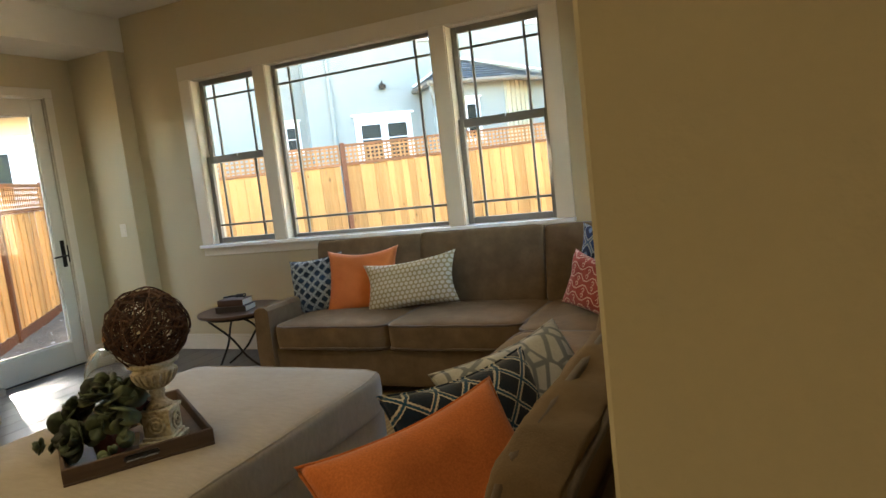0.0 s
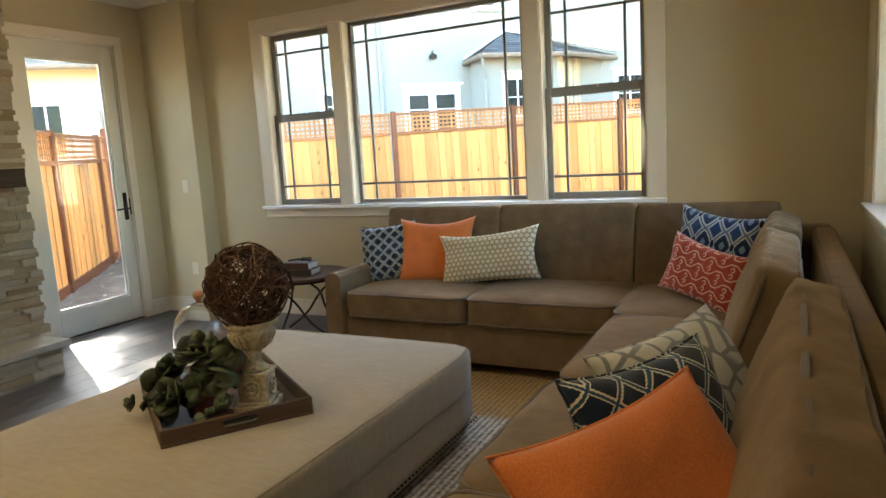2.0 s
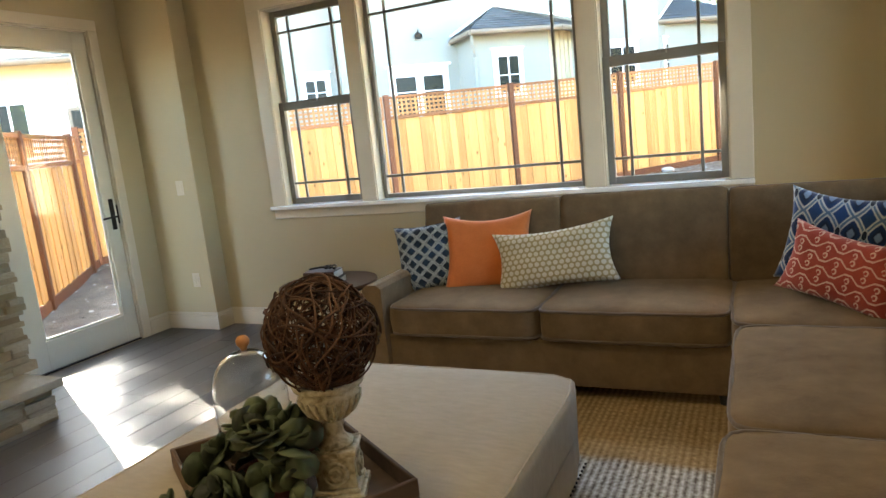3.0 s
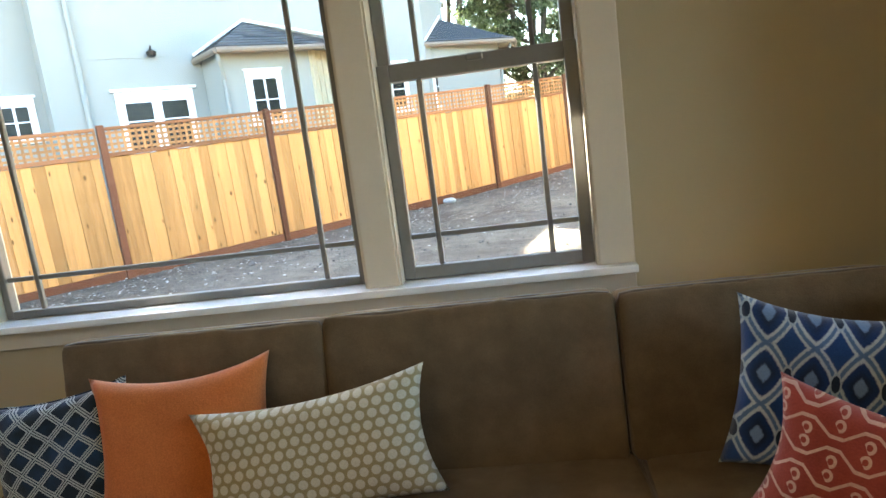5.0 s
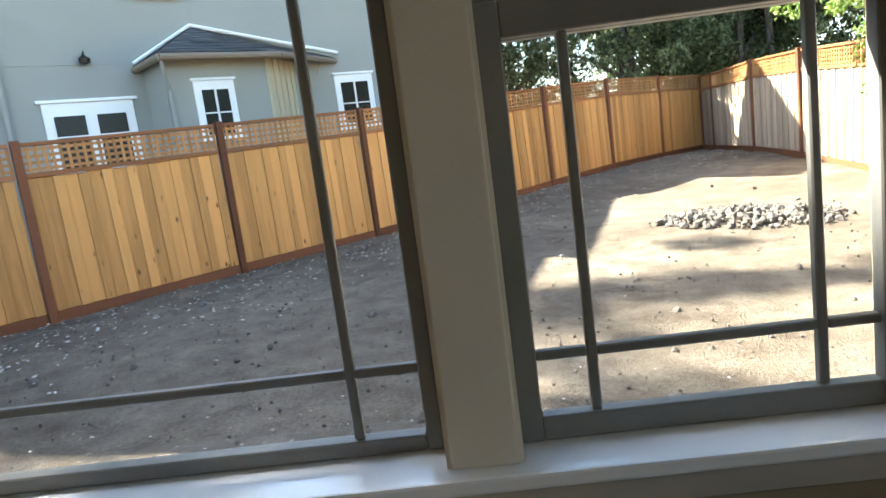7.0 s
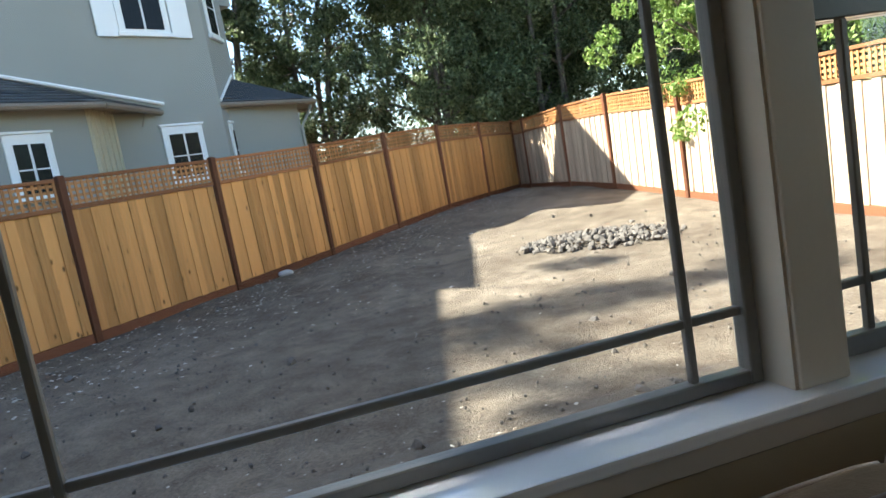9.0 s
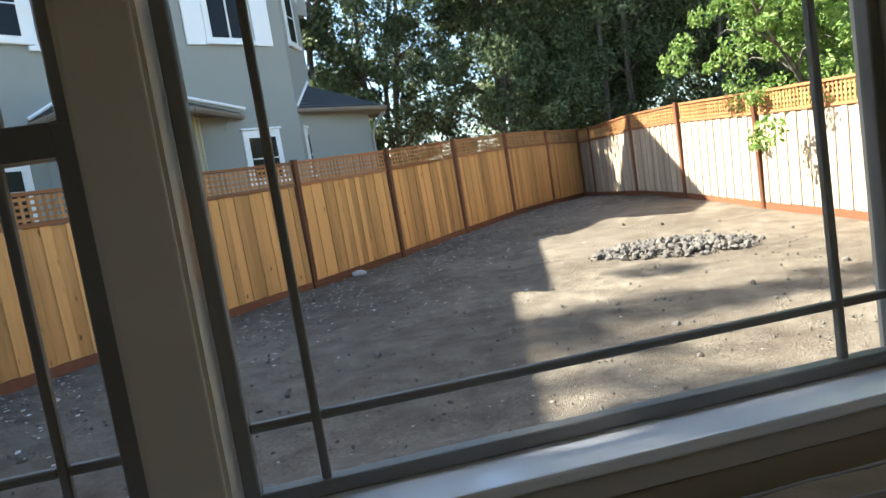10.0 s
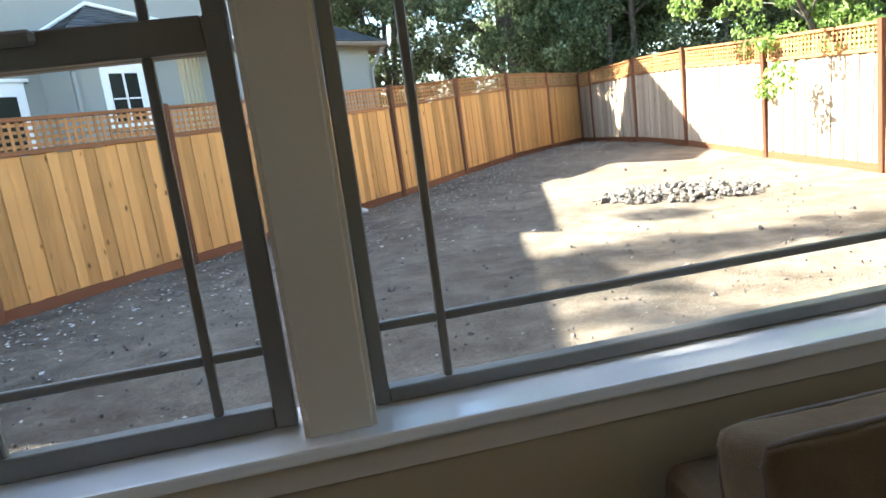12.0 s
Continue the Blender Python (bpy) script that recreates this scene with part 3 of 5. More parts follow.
def main_house():
    h = thing("neighbour_house", "pale grey-green stucco house behind the fence", "house", pose(0, 0, 0.147) @ Matrix.Diagonal((1, 1, 1.034, 1)))
    EAVE = 6.05
    outline = [(-4.9, 5.1), (0.12, 5.1), (0.12, 4.4), (4.1, 4.4), (8.4, 3.7), (9.6, 4.4), (10.5, 5.6), (10.5, 12.5), (-4.9, 12.5)]
    pts = [plot(*p) for p in outline]
    part("wall", extrude_outline([(p.x, p.y) for p in pts], -0.3, EAVE), stucco, h)
    def gable(u0, u1, ur, zr, n0, n1):
        """A gabled wing roof: eaves at u0 and u1, the ridge over ur, from the front n0 to the back n1."""
        hip_roof(h, [(u0, n1, EAVE), (u0, n0, EAVE)], [(ur, n1, zr), (ur, n0, zr)])
        hip_roof(h, [(u1, n0, EAVE), (u1, n1, EAVE)], [(ur, n0, zr), (ur, n1, zr)])
        bm = bmesh.new()
        front = [bm.verts.new(plot(u, n0 + 0.45, z)) for u, z in ((u0 + 0.3, EAVE), (u1 - 0.3, EAVE), (ur, zr - 0.15))]
        rear = [bm.verts.new(plot(u, n1 - 0.45, z)) for u, z in ((u0 + 0.3, EAVE), (u1 - 0.3, EAVE), (ur, zr - 0.15))]
        bm.faces.new(front)
        bm.faces.new(rear[::-1])
        for a in range(3):
            b = (a + 1) % 3
            bm.faces.new((front[b], front[a], rear[a], rear[b]))
        part("gable", bm, stucco, h)
    # Roof out of view; its slope is set by its shadow on the yard.
    gable(-4.45, 4.45, -3.5, 9.83, 4.3, 13.0)
    # unseen shadow casters: a raised roof plane beside the gable, and a taller wing set back from the front
    hip_roof(h, [(5.77, 4.3, 6.08), (5.77, 9.0, 6.08)], [(1.3, 4.3, 7.95), (1.3, 9.0, 7.95)])
    part("dormer_wall", box((0, 0, 0), (4.35, 4.5, 0.42)), stucco, h, m=wall_frame((1.32, 4.4), (5.7, 4.4))[0] @ pose(0.06, 0, 7.46) @ pose(0, 0, 0, 0, math.degrees(math.atan2(1.87, 4.47)), 0))
    part("upper_wall", box((0, 0, 0), (3.6, 4.5, 2.6)), stucco, h, m=wall_frame((7.0, 5.1), (10.5, 5.1))[0] @ pose(0, 0, 6.0))
    hip_roof(h, [(6.85, 9.7, 8.62), (6.85, 4.85, 8.62), (11.6, 4.85, 8.62), (11.6, 9.7, 8.62)], [(8.4, 8.6, 9.5), (8.4, 6.6, 9.5), (10.0, 6.6, 9.5), (10.0, 8.6, 9.5)])
    m1, _ = wall_frame((0.12, 4.4), (4.1, 4.4))
    french = part("french_door", box((1.14, -0.035, 0.1), (2.66, 0.02, 2.77), 0.006), white_trim, h, "white french door", m1)
    part("head", box((1.06, -0.07, 2.772), (2.74, 0.0, 2.83), 0.01), white_trim, french)
    for a, b in ((1.30, 1.80), (2.00, 2.50)):
        part("pane", box((a, -0.05, 0.4), (b, -0.04, 2.55)), house_glass_dark, french)
        for z in (1.0, 1.6, 2.2):
            part("bar", box((a, -0.056, z - 0.012), (b, -0.051, z + 0.012)), white_trim, french)
    lamp = lathe([(0.03, 0), (0.09, 0.02), (0.10, 0.10), (0.05, 0.13)], 14, pose(1.96, -0.13, 3.39))
    add_box(lamp, (1.93, -0.11, 3.43), (1.99, 0.0, 3.55), 0.008)
    add_tube(lamp, [(1.96, -0.08, 3.55), (1.96, -0.14, 3.60), (1.96, -0.13, 3.51)], 0.018, 8)
    part("wall_lamp", lamp, bronze, h, "black outdoor wall lamp", m1)
    part("ledge", box((0.0, -0.012, 3.40), (2.5, 0.0, 3.42)), stucco, h, m=m1)
    downpipe(h, [(0.72, 4.34, 0.0), (0.72, 4.34, 6.2)], 0.05)
    m0, _ = wall_frame((-4.9, 5.1), (0.12, 5.1))
    house_window(h, m0, 4.22, 4.74, 2.1, 2.72)
    house_window(h, m0, 2.5, 3.2, 4.6, 5.8, 1)
    house_window(h, m1, 2.45, 3.0, 4.72, 5.9, 1)
    house_window(h, m1, 3.2, 3.7, 4.62, 5.9, 1)
    m2, _ = wall_frame((4.1, 4.4), (8.4, 3.7))
    house_window(h, m2, 2.58, 3.45, 4.85, 6.1, 2, True, False)
    house_window(h, m2, 2.98, 3.68, 1.9, 2.85)
    m3, _ = wall_frame((8.4, 3.7), (9.6, 4.4))
    house_window(h, m3, 0.35, 0.8, 4.9, 6.1, 1)
    house_window(h, m3, 0.35, 0.8, 1.9, 2.85, 1)
    m4, _ = wall_frame((9.6, 4.4), (10.5, 5.6))
    house_window(h, m4, 0.4, 0.85, 4.6, 6.0, 1)
    # first low bay with its hip roof
    bay = [(3.08, 3.35), (5.05, 3.35), (6.3, 4.3), (3.08, 4.45)]
    p = [plot(*q) for q in bay]
    part("bay_wall", extrude_outline([(v.x, v.y) for v in p], -0.3, 3.4), stucco, h)
    hip_roof(h, [(2.92, 4.38, 3.34), (2.92, 2.95, 3.34), (5.2, 2.95, 3.34), (7.1, 3.98, 3.34)], [(4.1, 4.36, 4.02)])
    part("flashing", tube([plot(2.92, 4.36, 3.40), plot(4.1, 4.34, 4.08)], 0.035, 6), white_trim, h)
    part("flashing", tube([plot(4.1, 4.36, 4.08), plot(7.1, 3.88, 3.44)], 0.035, 6), white_trim, h)
    mb, _ = wall_frame((2.95, 3.35), (5.05, 3.35))
    house_window(h, mb, 0.72, 1.28, 1.9, 2.78)
    ms, ln = wall_frame((5.05, 3.35), (6.3, 4.3))
    siding = plain("board_siding", (0.50, 0.44, 0.31), 0.8, vary=0.08, scale=2)
    face = part("board_wall", box((0.0, -0.025, -0.2), (ln, -0.004, 3.33)), siding, h, "tan board-and-batten siding", ms)
    for i in range(7):
        part("batten", box((0.03 + i * 0.25, -0.06, -0.2), (0.075 + i * 0.25, -0.026, 3.33)), siding, face)
    downpipe(h, [(2.96, 3.0, 3.26), (2.98, 3.05, 3.12), (3.12, 3.3, 2.78), (3.12, 3.3, 0)], 0.04)
    downpipe(h, [(6.7, 4.0, 3.28), (6.6, 4.02, 3.05), (6.3, 4.15, 2.7), (6.3, 4.15, 0)], 0.04)
    # second low bay
    bay = [(8.75, 3.9), (11.0, 3.9), (11.9, 4.9), (10.2, 5.6)]
    p = [plot(*q) for q in bay]
    part("bay_wall", extrude_outline([(v.x, v.y) for v in p], -0.3, 3.45), stucco, h)
    hip_roof(h, [(8.4, 3.75, 3.42), (11.2, 3.45, 3.42), (12.4, 4.7, 3.42), (11.0, 6.0, 3.42)], [(9.4, 4.3, 4.05), (10.3, 5.1, 4.1)])
    part("flashing", tube([plot(8.45, 3.72, 3.46), plot(9.4, 4.28, 4.12)], 0.035, 6), white_trim, h)
    mc, _ = wall_frame((11.0, 3.9), (11.9, 4.9))
    house_window(h, mc, 0.35, 0.85, 1.9, 3.0)
    downpipe(h, [(11.2, 3.6, 3.3), (11.15, 3.7, 3.1), (11.0, 3.85, 2.8), (11.0, 3.85, 0)], 0.04)


main_house()


def side_house():
    """The low house seen over the side fence through the garden door."""
    h = thing("side_house", "low cream stucco house with wide eaves beyond the side fence", "house")
    cream = plain("cream_stucco", (0.60, 0.51, 0.33), 0.9, vary=0.05, scale=0.8, grain=60, height=0.004)
    pts = [plot(*p) for p in ((-17, 4.6), (-5.5, 4.6), (-5.5, 9.0), (-17, 9.0))]
    part("wall", extrude_outline([(p.x, p.y) for p in pts], -0.3, 3.72), cream, h)
    hip_roof(h, [(-17.6, 3.9, 3.7), (-4.95, 3.9, 3.7), (-4.95, 9.6, 3.7)], [(-14, 6.8, 4.7), (-8.5, 6.8, 4.7), (-8.5, 6.8, 4.7)])
    m, _ = wall_frame((-17, 4.6), (-5.5, 4.6))
    house_window(h, m, 9.75, 10.4, 1.7, 2.9, 2, False, False)
    house_window(h, m, 6.2, 7.4, 1.9, 2.9)
    # White board standing in for the glare through the porch opening.
    part("panel", box((10.54, -0.06, -0.3), (11.17, 0.01, 3.24), 0.006), white_trim, h, "white panel painted for the bright view through a porch", m)
    siding = bmesh.new()
    for i in range(3):
        add_box(siding, (11.18 + i * 0.11, -0.03, -0.3), (11.27 + i * 0.11, 0.01, 3.3), 0.006)
    part("siding", siding, plain("grey_siding", (0.42, 0.41, 0.36), 0.85, vary=0.06, grain=60, height=0.002), h, "grey upright boards", m)
    shade_w = part("window", box((11.20, -0.09, 1.9), (11.49, -0.03, 2.72), 0.006), gutter_paint, h, "small brown framed window", m)
    part("pane", box((11.25, -0.098, 1.95), (11.44, -0.092, 2.66)), house_glass_dark, shade_w)


side_house()

# ---- the sofa ----
def puffed(sx, sy, sz, crown=0.03, cuts=9, k=9.0, wrinkle=0.006, seed=0, taper=0.0, creases=0.0):
    """A stuffed cushion of that size about its middle."""
    bm = bmesh.new()
    bmesh.ops.create_cube(bm, size=2)
    bmesh.ops.subdivide_edges(bm, edges=bm.edges[:], cuts=cuts, use_grid_fill=True)
    for v in bm.verts:
        p = v.co.copy()
        big = max(abs(c) for c in p)
        nrm = sum(abs(c) ** k for c in p) ** (1 / k)
        q = p / nrm * big if nrm else p
        x, y, z = q
        out = Vector((x * sx / 2, y * sy / 2, z * sz / 2))
        w = (1 - min(1, x * x)) * (1 - min(1, y * y))
        out.z += crown * z * (0.25 + 0.75 * w) if abs(z) > 0.2 else 0
        ed = (1 - z * z) * 0.4
        out.x += math.copysign(crown * ed * 0.5, x) if abs(x) > 0.9 else 0
        out.y += math.copysign(crown * ed * 0.5, y) if abs(y) > 0.9 else 0
        s = out * 5 + Vector((seed * 3.7, seed, 0))
        out += Vector((noise.noise(s), noise.noise(s + Vector((9, 0, 0))), noise.noise(s + Vector((0, 9, 0))))) * wrinkle
        out.z += wrinkle * 0.8 * noise.noise(Vector((out.x * 16 + seed, out.y * 6, 3)))
        if creases:
            edge = max(0.0, abs(y) - 0.35) * abs(creases)
            out.y += math.copysign(edge * noise.noise(Vector((out.x * 17 + seed * 3, out.z * 5, seed))), y)
            out.z += math.copysign(edge * 0.7 * noise.noise(Vector((out.x * 21, out.y * 9, seed + 7))), z)
        if out.z < 0:
            out.z *= 1 - taper * max(0.0, out.y / sy + 0.5)
        v.co = out
    return bm


def seam_loop(sx, sy, z, r=0.006, k=9.0, n=44, taper=0.0, seed=0):
    pts = []
    for i in range(n):
        a = math.tau * i / n
        c, s = math.cos(a), math.sin(a)
        q = (abs(c) ** k + abs(s) ** k) ** (-1 / k)
        wob = 1 + 0.006 * noise.noise(Vector((c * q * 6, s * q * 6, seed)))
        zz = z * (1 - taper * (s * q * 0.5 + 0.5)) if z < 0 else z
        pts.append((c * q * sx / 2 * 0.985 * wob, s * q * sy / 2 * 0.985 * wob, zz + 0.004 * noise.noise(Vector((c * q * 5, s * q * 5, seed + 4)))))
    return tube(pts, r, 5, True)


def cushion(owner, name, m, sx, sy, sz, crown=0.03, seed=0, k=12.0, taper=0.0):
    c = part(name, puffed(sx, sy, sz, crown, cuts=23 if name == 'back_cushion' else 13, k=k, seed=seed, taper=taper, creases=0.0 if name != 'back_cushion' else 0.05 if k < 20 else 0.012), suede, owner, m=m, smooth=True)
    for z in (sz * 0.44, -sz * 0.44):
        grow, r = (0.034, 0.011) if name == 'back_cushion' and k < 20 else (0.016, 0.0085)
        part("piping", seam_loop(sx * (1 + grow * 0.6), sy * (1 + grow), z, r, k, 96, taper, seed), suede_piping, c, smooth=True)
    return c


def make_sofa():
    s = thing("sectional_sofa", "large brown suede corner sofa with loose piped cushions", "sofa")
    SZ = 0.475
    body = bmesh.new()
    add_box(body, (-3.19, 3.55, 0.075), (-0.58, 4.32, 0.31), 0.015, 2)
    add_box(body, (-1.36, 0.80, 0.076), (-0.58, 3.55, 0.309), 0.015, 2)
    part("base", body, suede, s)
    backs = bmesh.new()
    add_box(backs, (-3.24, 4.32, 0.076), (-0.405, 4.49, 0.80), 0.045, 3)
    add_box(backs, (-0.515, 0.68, 0.077), (-0.395, 4.32, 0.80), 0.045, 3)
    part("back_frame", backs, suede, s, smooth=False)
    # scooped arm by the side table
    def arm_section(t):
        y = 3.515 + t * 0.84
        return y, 0.597 + 0.07 * max(0.0, (t - 0.45) / 0.55) ** 1.6
    arm = bmesh.new()
    prof = [(-3.305, 0.05), (-3.308, 0.5), (-3.302, 1.0), (-3.27, 1.04), (-3.215, 1.04), (-3.185, 1.0), (-3.18, 0.5), (-3.18, 0.05)]
    rings = []
    for i in range(13):
        y, h = arm_section(i / 12)
        rings.append([arm.verts.new((x, y - 0.02 * max(0, 0.5 - abs(zf - 0.5)), 0.075 + (h - 0.075) * (zf - 0.05) / 0.99)) for x, zf in prof])
    for a, b in zip(rings, rings[1:]):
        for k in range(len(prof) - 1):
            arm.faces.new((a[k], a[k + 1], b[k + 1], b[k]))
    arm.faces.new(rings[0])
    arm.faces.new(rings[-1][::-1])
    bmesh.ops.recalc_face_normals(arm, faces=arm.faces[:])
    part("arm", arm, suede, s)
    arm2 = box((-1.355, 0.66, 0.075), (-0.58, 0.80, 0.60), 0.04, 3)
    part("arm", arm2, suede, s)
    # seat cushions
    def seat(x0, x1, y0, y1, seed):
        cushion(s, "seat_cushion", pose((x0 + x1) / 2, (y0 + y1) / 2, 0.395), x1 - x0 - 0.006, y1 - y0 - 0.006, 0.16, 0.028, seed)
    seat(-3.17, -2.318, 3.515, 4.20, 1)
    seat(-2.318, -1.43, 3.515, 4.20, 2)
    seat(-1.43, -0.66, 3.385, 4.20, 3)
    seat(-1.41, -0.69, 2.40, 3.38, 4)
    seat(-1.42, -0.69, 1.525, 2.395, 5)
    seat(-1.41, -0.69, 0.805, 1.52, 6)
    # back cushions lean on the frame
    def back(x, y, w, yaw, seed, h=0.49, lean=-11, z=0.70, t=0.20, k=34.0):
        cushion(s, "back_cushion", pose(x, y, z, 0, 0, yaw) @ pose(0, 0, 0, 90 + lean, 0, 0), w - 0.008, h, t, 0.03 if k > 20 else 0.06, seed, k, 0.75 if k > 20 else 0.88)
    back(-2.775, 4.262, 0.875, 0, 11, 0.485, -11, 0.692)
    back(-1.90, 4.262, 0.88, 0, 12, 0.495, -11, 0.692)
    back(-1.06, 4.262, 0.785, 0, 13, 0.485, -11, 0.69)
    back(-0.664, 3.80, 0.68, -90, 14, 0.44, -18, 0.655, 0.20, 18.0)
    back(-0.678, 2.93, 0.99, -90, 15, 0.44, -18, 0.655, 0.20, 18.0)
    back(-0.588, 1.625, 1.35, -90.5, 17, 0.44, -18, 0.655, 0.20, 18.0)
    for x, y in ((-3.1, 3.62), (-1.47, 3.62), (-1.29, 0.9), (-1.29, 2.05), (-0.5, 0.8), (-3.1, 4.4), (-0.5, 4.4)):
        part("leg", lathe([(0.022, 0.012), (0.03, 0.08)], 10, pose(x, y, 0)), black_leg, s)


make_sofa()


def make_ottoman():
    cloth = streaked("ottoman_cloth", (0.30, 0.245, 0.178))
    o = thing("ottoman", "large oatmeal cloth ottoman with piped edges", "ottoman")
    x0, x1, y0, y1 = -3.185, -1.925, 1.04, 2.855
    cx, cy, sx, sy = (x0 + x1) / 2, (y0 + y1) / 2, x1 - x0, y1 - y0
    part("top", puffed(sx, sy, 0.20, 0.02, 12, 14.0, 0.003, 21), cloth, o, m=pose(cx, cy, 0.325), smooth=True)
    part("skirt", puffed(sx - 0.012, sy - 0.012, 0.20, 0.0, 8, 18.0, 0.003, 22), cloth, o, m=pose(cx, cy, 0.165), smooth=True)
    for z, w in ((0.415, 0.0), (0.245, 0.004), (0.07, -0.005)):
        part("piping", seam_loop(sx + w, sy + w, z, 0.006, 14.0, 72), cloth, o, m=pose(cx, cy, 0), smooth=True)
    studs = bmesh.new()
    for i in range(60):
        y = y0 + 0.06 + (y1 - y0 - 0.12) * i / 59
        bmesh.ops.create_icosphere(studs, subdivisions=1, radius=0.006, matrix=pose(x1 - 0.004, y, 0.085))
    tagged(part("nailheads", studs, bronze, o, "row of small dark nailheads"), kind="stuff")
    for sx_ in (-1, 1):
        for sy_ in (-1, 1):
            part("leg", lathe([(0.025, 0.012), (0.035, 0.07)], 10, pose(cx + sx_ * 0.52, cy + sy_ * 0.8, 0)), black_leg, o)


make_ottoman()


def make_rug():
    m = Mat("rug_weave", 1.0, 0, 0.05)
    x, y, z = m.xyz()
    ribs = (x * 34.0).fract()
    rows = (y * 26.0).fract()
    n, big = m.noise(60.0, 3), m.noise(2.0, 4)
    knots = (ribs - 0.5).abs() * 2.0
    f = big * 0.4 + n * 0.5 + knots * 0.2
    straw = m.ramp(f, (0.3, (0.12, 0.075, 0.035)), (0.5, (0.27, 0.18, 0.085)), (0.75, (0.42, 0.30, 0.16)))
    pale = m.ramp(n * 0.7 + knots * 0.3, (0.3, (0.12, 0.10, 0.08)), (0.5, (0.34, 0.31, 0.27)), (0.7, (0.58, 0.55, 0.50)))
    m.color(m.mix((y + (big - 0.5) * 0.1).soft(2.93, 3.02), pale, straw))
    m.bump(knots * (rows - 0.5).abs() + n * 0.4, 0.008, 0.8)
    bm = box((-2.98, 0.64, 0.0), (-0.87, 3.78, 0.012), 0.004)
    part_ = part("rug", bm, m.m)
    tagged(part_, "ribbed brown and straw woven rug under the ottoman", "rug")


make_rug()

# ---- scatter pillows ----
def pattern(name, build, rough=0.95):
    m = Mat(name, rough, 0, 0.15, 0.2)
    x, y, z = m.xyz()
    w = m.noise(220.0, 2)
    n = m.noise(9.0, 3)
    x, z = x + (n - 0.5) * 0.006, z + (n - 0.5) * 0.006
    c = build(m, x, z, n, w)
    m.color(m.mix(0.35, c, m.ramp(w, (0.3, (0.55, 0.55, 0.55)), (0.7, (1, 1, 1))), 'MULTIPLY'))
    return m.bump(w, 0.0015, 0.7).m


def diamonds(m, x, z, n, w):
    k = 13.0
    a, b = (x * 0.9 + z) * k, (x * 0.9 - z) * k
    da, db = (a.fract() - 0.5).abs(), (b.fract() - 0.5).abs()
    d = 0.5 - da.max(db)
    line = d.lt(0.035).max((d - 0.115).abs().lt(0.035))
    base = m.ramp(n, (0.4, (0.012, 0.022, 0.036)), (0.65, (0.02, 0.05, 0.11)))
    return m.mix(line, base, (0.42, 0.46, 0.47))


def dots(m, x, z, n, w):
    k = 30.0
    row = (z * k * 1.15).floor()
    fx = (x * k + row * 0.5).fract() - 0.5
    fz = (z * k * 1.15).fract() - 0.5
    r = (fx * fx + fz * fz * 0.8).sqrt()
    return m.mix(r.soft(0.34, 0.42), (0.60, 0.55, 0.42), (0.34, 0.27, 0.14))


def scrolls(m, x, z, n, w):
    kx, kz = 17.0, 19.0
    row = (z * kz).floor()
    flip = 1.0 - (row * 0.5).fract() * 4.0
    tri = ((x * kx * 0.5).fract() - 0.5).abs() * 4.0 - 1.0
    step = (tri * 1.8).max(-1.0).min(1.0)
    fz = (z * kz).fract() - 0.5
    wave = (fz - step * flip * 0.26).abs().lt(0.075)
    cx = (x * kx + 0.5).fract() - 0.5
    cz = fz + step * flip * 0.22
    r = (cx * cx * 1.3 + cz * cz * 0.7).sqrt()
    curl = (r - 0.16 - cx * 0.16).abs().lt(0.052) * (cx + cz * 0.6).gt(-0.12)
    return m.mix(wave.max(curl), m.ramp(n, (0.3, (0.27, 0.042, 0.03)), (0.7, (0.38, 0.065, 0.045))), (0.62, 0.38, 0.30))


def ikat(m, x, z, n, w):
    kx, kz = 9.5, 6.5
    p = ((x * kx).fract() - 0.5).abs() * 2.0
    q = ((z * kz + 0.3).fract() - 0.5).abs() * 2.0
    d = p.op('POWER', 1.25) + q.op('POWER', 1.25) + (w - 0.5) * 0.18
    e = (d - 0.98) * 0.5 + 0.5
    band = m.ramp(e, (0.0, (0.16, 0.24, 0.40)), (0.10, (0.16, 0.24, 0.40)), (0.14, (0.012, 0.022, 0.06)), (0.27, (0.012, 0.035, 0.11)),
                  (0.35, (0.012, 0.035, 0.13)), (0.39, (0.46, 0.50, 0.53)), (0.44, (0.46, 0.50, 0.53)), (0.47, (0.09, 0.16, 0.29)),
                  (0.55, (0.09, 0.16, 0.29)), (0.58, (0.46, 0.50, 0.53)), (0.63, (0.46, 0.50, 0.53)), (0.67, (0.02, 0.06, 0.19)))
    ox, oz = 1.0 - p, q
    o = (ox * ox * 2.2 + oz * oz).sqrt() + (w - 0.5) * 0.06
    band = m.mix(o.lt(0.36), band, (0.36, 0.42, 0.47))
    return m.mix(o.lt(0.27), band, (0.014, 0.024, 0.05))


def crackle(m, x, z, n, w):
    d = m.voronoi(15.0, vec=m.vec(1, 0.0, 0.8))
    return m.mix(d.soft(0.05, 0.10), (0.19, 0.20, 0.20), m.ramp(n, (0.3, (0.42, 0.40, 0.35)), (0.7, (0.55, 0.53, 0.48))))


def trellis(m, x, z, n, w):
    k = 11.0
    a, b = (x + z) * k, (x - z) * k
    wob = ((a * 40.0).sin() + (b * 40.0).sin()) * 0.012
    da, db = (a.fract() - 0.5).abs(), (b.fract() - 0.5).abs()
    d = 0.5 - da.max(db) + wob
    line = (d - 0.085).abs().lt(0.030)
    gap = d.lt(0.05)
    return m.mix(line, m.mix(gap, m.ramp(n, (0.4, (0.008, 0.014, 0.026)), (0.6, (0.010, 0.026, 0.055))), (0.015, 0.07, 0.13)), (0.58, 0.54, 0.44))


